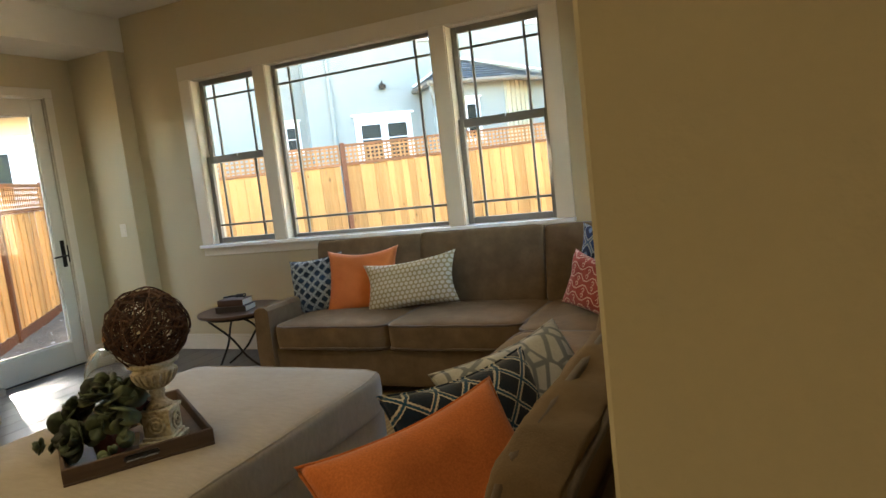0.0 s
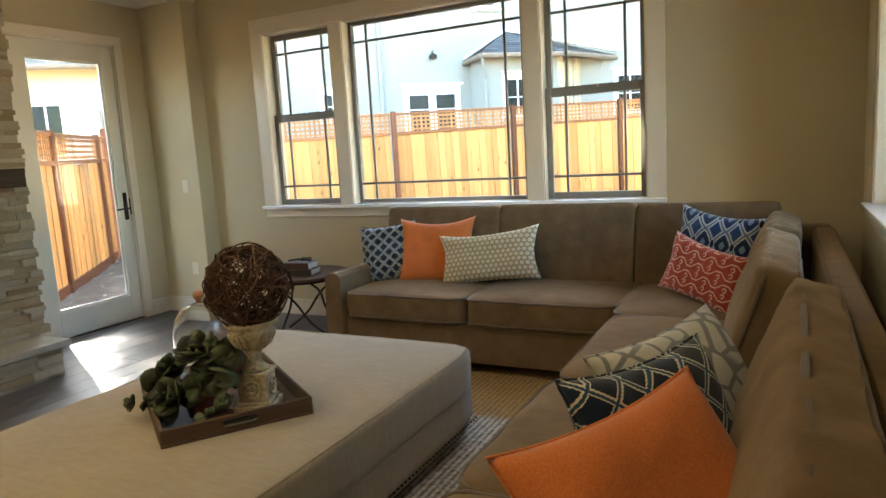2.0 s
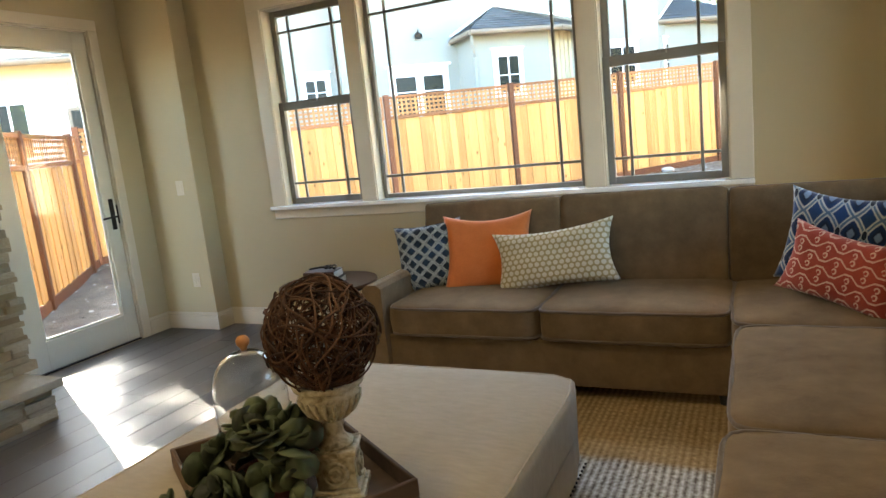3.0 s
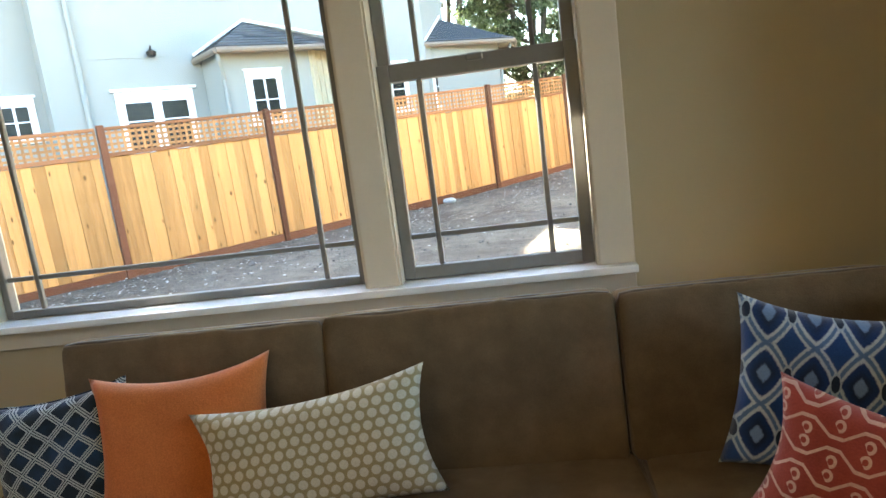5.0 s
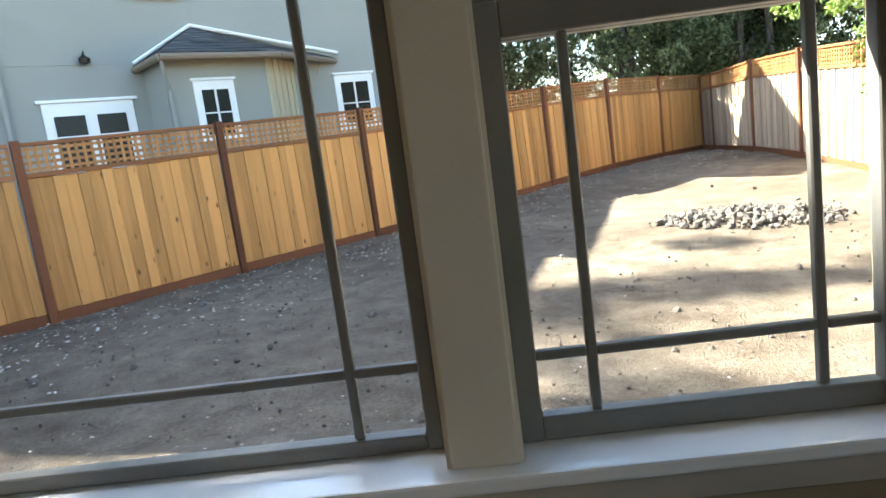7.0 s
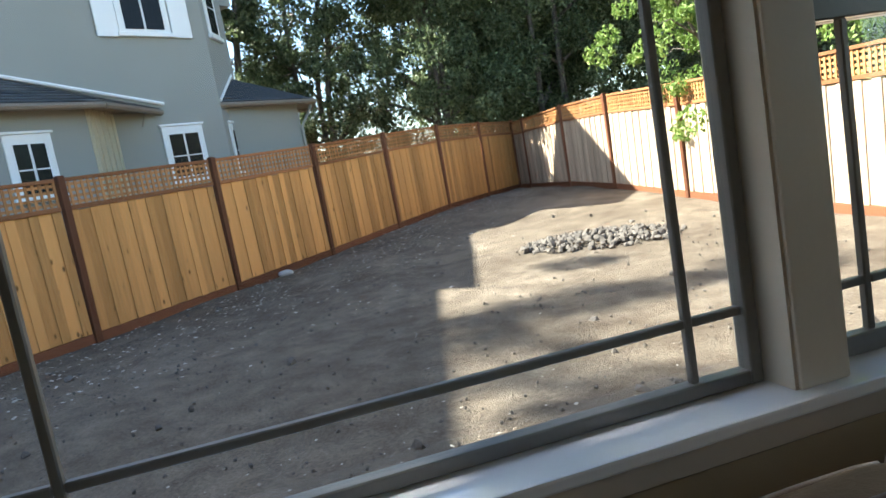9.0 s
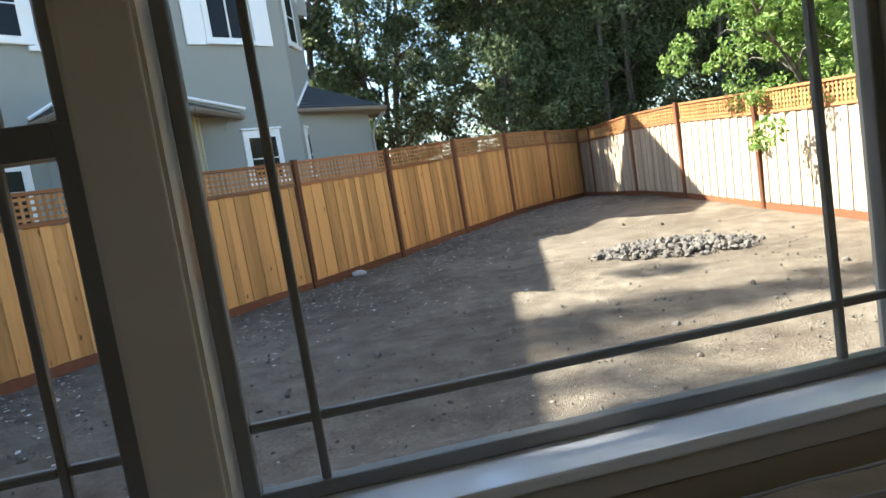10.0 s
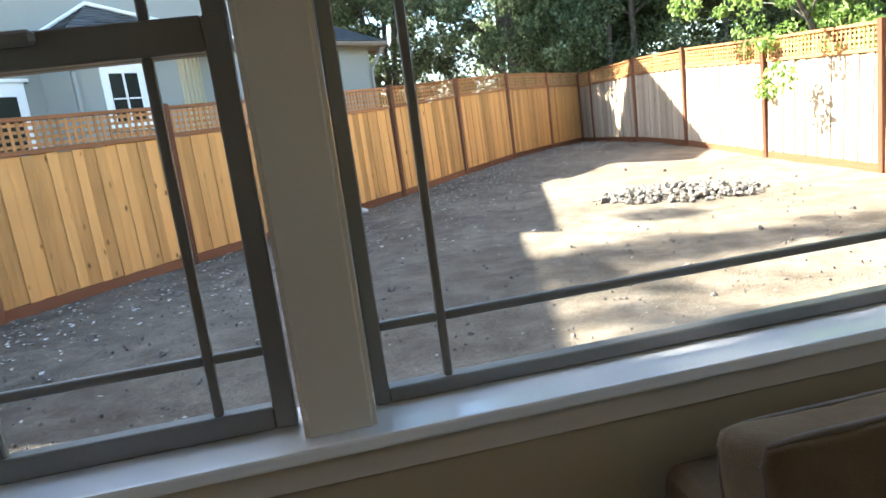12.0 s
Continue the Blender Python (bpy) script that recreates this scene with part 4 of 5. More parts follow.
def weave_orange(m, x, z, n, w):
    return m.ramp(n * 0.5 + w * 0.5, (0.3, (0.53, 0.148, 0.040)), (0.7, (0.63, 0.195, 0.056)))


def pillow_mesh(w, h, t, sag=0.0, seed=0, n=26):
    """A stuffed pillow in the x-z plane with pinched edges, pulled-out corners and soft creases."""
    bm = bmesh.new()
    sides = []
    for s in (-1, 1):
        vs = []
        for i in range(n + 1):
            row = []
            for j in range(n + 1):
                u, v = 2 * i / n - 1, 2 * j / n - 1
                pin = 1 - 0.12 * (1 - abs(u) ** 2.0) * abs(v) ** 2
                pin2 = 1 - 0.12 * (1 - abs(v) ** 2.0) * abs(u) ** 2
                x, z = u * w / 2 * pin2, v * h / 2 * pin
                d = ((1 - u ** 4) * (1 - v ** 4)) ** 0.55
                q = Vector((x * 7 + seed * 5, z * 7, seed))
                y = s * t / 2 * d * (1 + 0.12 * noise.noise(q)) + 0.004 * s * d * noise.noise(q * 3.2)
                y += 0.012 * noise.noise(Vector((u * 1.6 + seed, v * 1.6, 2)))
                z -= sag * (1 - u * u) * max(0, v)
                row.append(bm.verts.new((x, y, z)))
            vs.append(row)
        sides.append(vs)
        for i in range(n):
            for j in range(n):
                f = (vs[i][j], vs[i + 1][j], vs[i + 1][j + 1], vs[i][j + 1])
                bm.faces.new(f if s < 0 else f[::-1])
    bmesh.ops.remove_doubles(bm, verts=bm.verts[:], dist=0.0012)
    return bm


def pillow_edge(w, h, seed, n=26):
    pts = []
    for k in range(4 * n):
        s, i = divmod(k, n)
        a = 2 * i / n - 1
        u, v = ((a, -1), (1, a), (-a, 1), (-1, -a))[s]
        pin = 1 - 0.12 * (1 - abs(u) ** 2.0) * abs(v) ** 2
        pin2 = 1 - 0.12 * (1 - abs(v) ** 2.0) * abs(u) ** 2
        pts.append((u * w / 2 * pin2, 0.012 * noise.noise(Vector((u * 1.6 + seed, v * 1.6, 2))), v * h / 2 * pin))
    return tube(pts, 0.004, 5, True)


def pillow(label, build, name, m, w, h, t, seed, sag=0.0):
    mat = pattern(name, build)
    p = tagged(new("pillow"), label, "pillow", "scatter pillows on the sofa")
    p.matrix_basis = m
    part("cover", pillow_mesh(w, h, t, sag, seed), mat, p, smooth=True)
    if sag == 0:
        part("seam", pillow_edge(w, h, seed), mat, p, smooth=True)


pillow("navy pillow with a pale double diamond lattice", diamonds, "diamond_cloth", pose(-3.10, 3.985, 0.655, -16, -6, 8), 0.43, 0.42, 0.15, 1)
pillow("plain orange square pillow against the sofa back", weave_orange, "orange_cloth", pose(-2.735, 4.015, 0.672, -21, 0, 13), 0.53, 0.47, 0.15, 2, 0.02)
pillow("oblong cream pillow with small honeycomb dots", dots, "dotted_cloth", pose(-2.325, 3.945, 0.655, -20, -6, 6), 0.68, 0.35, 0.14, 3, 0.015)
pillow("blue and white ikat pillow in the sofa corner", ikat, "ikat_cloth", pose(-0.987, 3.945, 0.712, -15, 9, -16), 0.47, 0.45, 0.14, 4, 0.01)
pillow("oblong coral red pillow with pale scrollwork", scrolls, "scroll_cloth", pose(-1.0, 3.62, 0.645, -18, 11, -36), 0.52, 0.32, 0.14, 5, 0.01)
pillow("pale grey pillow with a crackled cell pattern", crackle, "crackle_cloth", pose(-0.855, 1.85, 0.645, -34, -6, 60), 0.50, 0.43, 0.14, 6)
pillow("navy pillow with a zigzag cream trellis", trellis, "trellis_cloth", pose(-0.855, 1.485, 0.665, -27, -2, 58), 0.45, 0.44, 0.15, 7)
pillow("plain orange pillow leaning on the trellis pillow", weave_orange, "orange_linen", pose(-0.832, 1.19, 0.675, -36, -8, 54), 0.475, 0.43, 0.15, 8)


# ---- on the ottoman ----
TOP = 0.4415
tray_wood = timber("tray_wood", (0.085, 0.055, 0.037), 'x', 0.4, 0.6, False)


def make_tray():
    ang = math.degrees(math.atan2(0.40, 0.27))
    m = pose(-2.555, 1.853, TOP - 0.004, 0, 0, ang)
    t = thing("tray", "dark weathered wooden serving tray on the ottoman", "tray", m)
    w, d, h = 0.505, 0.69, 0.065
    part("base", box((-w / 2, -d / 2, 0), (w / 2, d / 2, 0.012), 0.002), tray_wood, t)
    for a, b, c, e in ((-w / 2, w / 2, -d / 2, -d / 2 + 0.014), (-w / 2, w / 2, d / 2 - 0.014, d / 2),):
        part("side_board", box((a, c, 0.0125), (b, e, h), 0.003), tray_wood, t)
    for a in (-w / 2, w / 2 - 0.014):
        part("side_board", box((a, -d / 2 + 0.0145, 0.0125), (a + 0.014, d / 2 - 0.0145, h), 0.003), tray_wood, t)
    part("slot", box((-0.06, -d / 2 - 0.0025, 0.03), (0.06, -d / 2 + 0.001, 0.052), 0.008), black_leg, t, "dark hand slot")


make_tray()


def make_urn():
    m = Mat("aged_plaster", 0.9, 0, 0.2)
    a, b = m.noise(9.0, 5), m.noise(70.0, 3)
    m.color(m.ramp(a * 0.6 + b * 0.4, (0.32, (0.16, 0.125, 0.075)), (0.47, (0.42, 0.36, 0.25)), (0.65, (0.60, 0.545, 0.42))))
    m.bump(b + a, 0.004, 0.7)
    u = thing("urn", "aged cream plaster urn on a square plinth", "urn", pose(-2.348, 1.837, TOP + 0.009, 0, 0, 24))
    pl = bmesh.new()
    add_box(pl, (-0.070, -0.070, 0), (0.070, 0.070, 0.022), 0.004, 2)
    add_box(pl, (-0.060, -0.060, 0.022), (0.060, 0.060, 0.036), 0.006, 2)
    add_box(pl, (-0.053, -0.053, 0.036), (0.053, 0.053, 0.125), 0.004, 2)
    add_box(pl, (-0.060, -0.060, 0.125), (0.060, 0.060, 0.140), 0.005, 2)
    plinth = part("plinth", pl, m.m, u)
    for k in range(4):
        ro = bmesh.new()
        add_tube(ro, [(0.030 * math.cos(t), -0.056, 0.08 + 0.030 * math.sin(t)) for t in [i * math.tau / 18 for i in range(18)]], 0.006, 6, True)
        add_tube(ro, [(0.014 * math.cos(t), -0.057, 0.08 + 0.014 * math.sin(t)) for t in [i * math.tau / 12 for i in range(12)]], 0.006, 6, True)
        part("rosette", ro, m.m, plinth, m=pose(0, 0, 0, 0, 0, 90 * k), smooth=True)
    prof = [(0.046, 0.141), (0.048, 0.150), (0.038, 0.157), (0.026, 0.172), (0.024, 0.190), (0.030, 0.200), (0.026, 0.208), (0.038, 0.222), (0.062, 0.242), (0.076, 0.268),
            (0.080, 0.285), (0.072, 0.292), (0.074, 0.300), (0.094, 0.312), (0.097, 0.320), (0.090, 0.326), (0.074, 0.322), (0.060, 0.285), (0.02, 0.26)]
    bowl = part("bowl", lathe(prof, 40), m.m, u, smooth=True)
    for i in range(20):
        fl = bmesh.new()
        a = i * math.tau / 20
        add_tube(fl, [(r * math.cos(a), r * math.sin(a), z) for r, z in ((0.038, 0.222), (0.064, 0.242), (0.078, 0.268), (0.081, 0.283))], 0.006, 5)
        part("gadroon", fl, m.m, bowl, smooth=True)


make_urn()


def make_twig_ball():
    m = Mat("twig_bark", 0.75, 0, 0.3)
    a = m.noise(30.0, 4)
    r = m.random()
    m.color(m.ramp(a * 0.5 + r * 0.5, (0.25, (0.028, 0.012, 0.007)), (0.5, (0.066, 0.029, 0.015)), (0.8, (0.14, 0.066, 0.034))))
    m.bump(a, 0.002)
    rnd = random.Random(12)
    R = 0.150
    ball = thing("twig_ball", "ball woven of brown grapevine twigs resting on the urn", "ornament", pose(-2.348, 1.837, TOP + 0.009 + 0.318 + 0.130))
    for i in range(150):
        ax = Vector((rnd.gauss(0, 1), rnd.gauss(0, 1), rnd.gauss(0, 1))).normalized()
        s = ax.orthogonal().normalized()
        t = ax.cross(s)
        off = rnd.uniform(-0.75, 0.75) if i % 3 else rnd.uniform(-0.3, 0.3)
        rr = R * (rnd.uniform(0.86, 1.01) if i % 4 else rnd.uniform(0.8, 0.9))
        a0, span, ph = rnd.uniform(0, 6.28), rnd.uniform(2.0, 5.2), rnd.uniform(0, 6)
        pts = []
        for k in range(26):
            g = a0 + span * k / 25
            h = off + 0.13 * math.sin(g * 2.3 + ph) + 0.06 * math.sin(g * 5.1 + ph * 2)
            h = max(-0.95, min(0.95, h))
            c = math.sqrt(1 - h * h)
            pts.append((s * math.cos(g) * c + t * math.sin(g) * c + ax * h) * (rr + 0.006 * math.sin(g * 4 + ph)))
        part("twig", tube(pts, rnd.uniform(0.0019, 0.0044), 5, False, 0.55), m.m, ball, smooth=True)


make_twig_ball()


def make_cloche():
    g = make_glass("cloche_glass")
    c = thing("glass_cloche", "clear glass bell cloche with a wooden knob", "cloche", pose(-2.735, 1.96, TOP + 0.009))
    out = [(0.112, 0.0), (0.112, 0.20), (0.109, 0.24), (0.098, 0.28), (0.076, 0.313), (0.045, 0.333), (0.012, 0.342)]
    inn = [(r - 0.003, z - (0.003 if z > 0.21 else 0)) for r, z in out][::-1]
    inn = [(max(r, 0.004), z) for r, z in inn]
    bm = lathe(out + inn, 40)
    d = part("dome", bm, g, c, smooth=True)
    d.visible_shadow = False
    part("knob", lathe([(0.010, 0.342), (0.012, 0.352), (0.020, 0.362), (0.021, 0.374), (0.014, 0.386), (0.003, 0.390)], 20), timber("knob_wood", (0.33, 0.15, 0.06), 'z', 0.3, 0.45, False), c, "turned wooden knob", smooth=True)


make_cloche()


def make_succulents():
    leaf = Mat("succulent_leaf", 0.6, 0, 0.35)
    a, r = leaf.noise(25.0, 4), leaf.random()
    leaf.color(leaf.ramp(a * 0.5 + r * 0.5, (0.22, (0.018, 0.020, 0.012)), (0.42, (0.040, 0.052, 0.024)), (0.68, (0.095, 0.115, 0.058)), (0.88, (0.060, 0.034, 0.030))))
    leaf.bump(a, 0.003)
    pot_mat = plain("clay_pot", (0.16, 0.055, 0.04), 0.8)
    base = pose(-2.498, 1.718, TOP + 0.009)
    t = thing("succulent_planter", "cluster of green succulents spilling from a clay pot", "plant", base)
    part("pot", lathe([(0.055, 0), (0.07, 0.09), (0.076, 0.095), (0.076, 0.11), (0.066, 0.11), (0.06, 0.08)], 24), pot_mat, t, "reddish clay pot")
    part("side_pot", lathe([(0.03, 0), (0.042, 0.08), (0.045, 0.085), (0.036, 0.085), (0.03, 0.06)], 20, pose(0.10, 0.13, 0.10, 50, 0, -30)), pot_mat, t, "small tipped clay pot")
    rnd = random.Random(5)
    spots = [(0, 0, 0.235, 0.085)]
    for i in range(30):
        an, el = i * 2.4, rnd.uniform(-0.1, 1.2)
        rr = rnd.uniform(0.10, 0.15)
        spots.append((rr * math.cos(an) * math.cos(el), rr * math.sin(an) * math.cos(el) * 0.95, 0.095 + 0.135 * math.sin(el), rnd.uniform(0.05, 0.078)))
    spots += [(-0.17, -0.10, 0.05, 0.04), (-0.215, -0.13, 0.055, 0.035), (-0.24, -0.10, 0.045, 0.03), (0.13, -0.11, 0.045, 0.045), (0.02, 0.05, 0.235, 0.03)]
    for x, y, z, s in spots:
        d = (Vector((x, y, max(0.05, z - 0.06))).normalized() + Vector((rnd.uniform(-0.4, 0.4), rnd.uniform(-0.4, 0.4), rnd.uniform(-0.2, 0.4)))).normalized()
        s *= rnd.uniform(0.85, 1.25)
        q = d.to_track_quat('Z', 'Y').to_matrix().to_4x4()
        bm = bmesh.new()
        rings = 3
        for ring in range(rings):
            cnt = (1, 2, 3)[ring]
            lean = (0.6, 1.05, 1.5)[ring]
            ln = s * (0.75, 0.9, 1.0)[ring]
            for k in range(cnt):
                a0 = k * math.tau / cnt + ring * 1.3 + rnd.uniform(-0.7, 0.7)
                le = lean + rnd.uniform(-0.45, 0.45)
                m = Matrix.Rotation(a0, 4, 'Z') @ Matrix.Rotation(le, 4, 'Y')
                wd = ln * rnd.uniform(0.40, 0.52)
                rows = []
                for i2 in range(5):
                    f = i2 / 4
                    ww = wd * (0.12, 0.8, 1.12, 1.05, 0.5)[i2]
                    lift = -0.18 * ln * f * f
                    rows.append([bm.verts.new(m @ Vector((lift, -ww, ln * f))), bm.verts.new(m @ Vector((lift + (ln * 0.11 * (1 - f * 0.8) if i2 else 0), 0, ln * f))),
                                 bm.verts.new(m @ Vector((lift, ww, ln * f))), bm.verts.new(m @ Vector((lift - (ln * 0.07 if i2 else 0), 0, ln * f)))])
                for p, o in zip(rows, rows[1:]):
                    for e in range(4):
                        bm.faces.new((p[e], p[(e + 1) % 4], o[(e + 1) % 4], o[e]))
                bm.faces.new(rows[-1])
        bmesh.ops.remove_doubles(bm, verts=bm.verts[:], dist=0.00005)
        part("rosette", bm, leaf.m, t, m=Matrix.Translation((x, y, z)) @ q, smooth=True)


make_succulents()
tagged(part("plant_tag", box((-0.012, -0.001, 0), (0.012, 0.001, 0.05), 0.0005), white_trim, m=pose(-2.433, 1.772, TOP + 0.012, -12, 8, 40)), "small white plant tag stuck beside the urn", "tag")


# ---- the side table ----
def make_side_table():
    cx, cy, z = -3.925, 4.08, 0.452
    t = thing("side_table", "round dark wood side table on crossed iron legs", "table", pose(cx, cy, 0))
    part("tabletop", lathe([(0.30, z), (0.325, z + 0.004), (0.33, z + 0.015), (0.325, z + 0.026), (0.0, z + 0.028)], 48), timber("table_wood", (0.06, 0.032, 0.02), 'x', 0.4, 0.35, False), t, smooth=False)
    part("ring", tube([(0.27 * math.cos(a), 0.27 * math.sin(a), z - 0.012) for a in [i * math.tau / 40 for i in range(40)]], 0.010, 6, True), bronze, t, smooth=True)
    for k in range(4):
        a = math.radians(45 + 90 * k)
        pts = []
        for i in range(15):
            f = i / 14
            ang = a + 2.1 * f
            r = 0.27 - 0.13 * math.sin(math.pi * f)
            pts.append((r * math.cos(ang), r * math.sin(ang), (z - 0.012) * (1 - f) + 0.009 * f))
        part("leg", tube(pts, 0.009, 8), bronze, t, smooth=True)
    page = plain("book_pages", (0.62, 0.57, 0.46), 0.9)
    c1, c2 = plain("book_cover_brown", (0.06, 0.03, 0.022), 0.5), plain("book_cover_black", (0.03, 0.022, 0.02), 0.45)
    zz = z + 0.028
    for w, d, h, yaw, c, lab in ((0.18, 0.25, 0.045, 104, c2, "thick dark leather book lying on the side table"), (0.15, 0.22, 0.05, 99, c1, "brown leather book lying on another book")):
        b = thing("book", lab, "book", pose(cx + 0.02, cy - 0.07, zz, 0, 0, yaw), "books on the side table")
        cov = bmesh.new()
        add_box(cov, (-w / 2, -d / 2, 0.0), (w / 2, d / 2, 0.004), 0.001)
        add_box(cov, (-w / 2, -d / 2, h - 0.004), (w / 2, d / 2, h), 0.001)
        add_box(cov, (-w / 2, -d / 2, 0.004), (-w / 2 + 0.004, d / 2, h - 0.004), 0.001)
        part("cover", cov, c, b)
        part("pages", box((-w / 2 + 0.005, -d / 2 + 0.004, 0.0045), (w / 2 - 0.005, d / 2 - 0.004, h - 0.0045), 0.001), page, b)
        zz += h
    o = bmesh.new()
    add_tube(o, [(-0.09, 0.0, 0.012), (-0.02, 0.01, 0.018), (0.06, 0.0, 0.014), (0.09, -0.03, 0.008)], 0.007, 8)
    for k in range(3):
        add_tube(o, [(0.03 + 0.025 * k + 0.014 * math.cos(a), 0.012 * math.sin(a) - 0.01, 0.02 + 0.008 * math.sin(a)) for a in [i * math.tau / 12 for i in range(12)]], 0.005, 6, True)
    tagged(part("iron_key", o, bronze, m=pose(cx + 0.02, cy - 0.07, zz, 0, 0, 20), smooth=True), "small dark iron ornament on top of the books", "ornament")


make_side_table()


# ---- fireplace ----
def make_fireplace():
    st = Mat("ledge_stone", 0.85, 0, 0.25)
    r = st.random()
    a, b = st.noise(7.0, 5), st.noise(50.0, 4)
    st.color(st.mix(a * 0.6 + b * 0.25, st.ramp(r, (0.0, (0.26, 0.195, 0.115)), (0.3, (0.52, 0.44, 0.30)), (0.55, (0.42, 0.385, 0.32)), (0.8, (0.68, 0.62, 0.49)), (1.0, (0.36, 0.28, 0.18))), (0.25, 0.19, 0.12)))
    st.bump(a + b, 0.010, 0.8)
    slab = plain("hearth_slab", (0.30, 0.27, 0.22), 0.7, vary=0.2, height=0.003)
    f = thing("fireplace", "stacked ledgestone fireplace with a raised hearth", "fireplace")
    X, Y1, Y0 = -5.23, 2.85, 0.9
    core = bmesh.new()
    add_box(core, (WX, Y0, 0), (X - 0.05, Y1 - 0.05, 2.75))
    add_box(core, (X - 0.05, Y0, 0), (-4.97, 2.72, 0.195))
    part("core", core, slab, f)
    rnd = random.Random(8)
    unit = [mesh_of(box((0, 0, 0), (1, 1, 1), 0.03), st.m, "stone") for _ in range(2)]
    rest = bmesh.new()

    def stone(x0, x1, y0, y1, z0, z1):
        if y1 < 1.75:
            add_box(rest, (x0, y0, z0), (x1, y1, z1))
        else:
            m = Matrix.Translation((x0, y0, z0)) @ pose(0, 0, 0, rnd.uniform(-0.5, 0.5), rnd.uniform(-0.5, 0.5), rnd.uniform(-0.8, 0.8)) @ Matrix.Diagonal((x1 - x0, y1 - y0, z1 - z0, 1))
            shared("stone", unit[rnd.randrange(2)], f, m)

    def course(xf, yend, z, h, deep):
        y = yend + rnd.uniform(-0.02, 0.025)
        first = True
        while y > Y0:
            ln = rnd.uniform(0.10, 0.36)
            if first:
                ln = rnd.uniform(0.09, 0.26)
            n = 2 if rnd.random() < 0.35 and h > 0.05 else 1
            for k in range(n):
                out = rnd.uniform(-0.012, 0.022)
                stone(xf - deep, xf + out, y - ln + 0.002, y - 0.001, z + h * k / n + 0.001, z + h * (k + 1) / n - 0.001)
            y -= ln
            first = False
    z = 0.0
    while z < 0.19:
        h = min(rnd.choice((0.028, 0.036, 0.048)), 0.195 - z)
        course(-4.94, 2.76, z, h, 0.06)
        z += h
    part("hearth_slab", box((X - 0.06, Y0, 0.197), (-4.89, 2.79, 0.245), 0.008, 2), slab, f, "smooth grey-brown stone hearth slab")
    z = 0.246
    while z < 2.745:
        h = min(rnd.choice((0.025, 0.032, 0.04, 0.05, 0.06)), 2.748 - z)
        course(X, Y1, z, h, 0.10)
        z += h
    tagged(part("stonework", rest, st.m, f), kind="stuff")
    part("mantel", box((X - 0.02, Y0 + 0.2, 1.265), (-5.03, 2.735, 1.385), 0.008, 2), timber("mantel_wood", (0.045, 0.028, 0.018), 'y', 0.5, 0.6, False), f, "dark rough-sawn timber mantel")


make_fireplace()


# ---- small fixtures ----
def wall_plate(name, label, x, z, switch):
    p = tagged(part(name, box((-0.036, -0.006, -0.058), (0.036, 0.0, 0.058), 0.003, 2), trim_paint, m=pose(x, 4.4095, z)), label, "wall plate")
    if switch:
        part("rocker", box((-0.016, -0.010, -0.032), (0.016, -0.006, 0.032), 0.002), trim_paint, p)
    else:
        for dz in (-0.022, 0.022):
            part("socket", box((-0.015, -0.008, dz - 0.014), (0.015, -0.006, dz + 0.014), 0.004), trim_paint, p)


wall_plate("light_switch", "white rocker light switch on the wall pier", -5.46, 1.16, True)
wall_plate("power_outlet", "white power outlet low on the wall pier", -5.45, 0.41, False)
tv = thing("television", "black flat television hung on the wall behind the sofa", "television", pose(0, 0, 0))
part("case", box((-0.30, 0.75, 1.02), (-0.258, 1.62, 1.98), 0.006, 2), black_leg, tv)
part("screen", box((-0.303, 0.765, 1.04), (-0.30, 1.605, 1.965), 0.001), plain("screen_black", (0.006, 0.006, 0.007), 0.12), tv)
part("bracket", box((-0.258, 1.0, 1.3), (-0.25, 1.35, 1.7)), black_leg, tv)

lamp_glow = Mat("downlight_glow", 0.5)
lamp_glow.color((0.9, 0.88, 0.82))
lamp_glow.b.inputs["Emission Color"].default_value = (1.0, 0.80, 0.55, 1)
lamp_glow.b.inputs["Emission Strength"].default_value = 4.0
DOWNLIGHT_WATTS = 0.46
for lx, ly in ((-4.22, -0.33), (-2.86, -0.33), (-4.22, -3.2), (-2.86, -3.2), (-1.5, -3.2), (-4.22, 1.6), (-2.86, 1.6), (-1.5, 1.6)):
    d = thing("downlight", "round recessed ceiling downlight, lit", "ceiling light", pose(lx, ly, CZ), "ceiling downlights")
    part("trim_ring", lathe([(0.062, -0.004), (0.082, -0.004), (0.086, -0.001), (0.086, 0.0), (0.060, 0.0)], 28), white_trim, d, smooth=False)
    part("lens", lathe([(0.002, -0.0035), (0.058, -0.0035), (0.058, -0.001), (0.002, -0.001)], 24), lamp_glow.m, d)
    ld = bpy.data.lights.new("downlight_lamp", 'AREA')
    ld.shape, ld.size, ld.energy, ld.color, ld.spread = 'DISK', 0.12, DOWNLIGHT_WATTS * (3.6 if ly < -1 else 0.58), (1.0, 0.81, 0.52), radians(150)
    lo = new("downlight_lamp", ld)
    lo.matrix_basis = pose(lx, ly, CZ - 0.012)


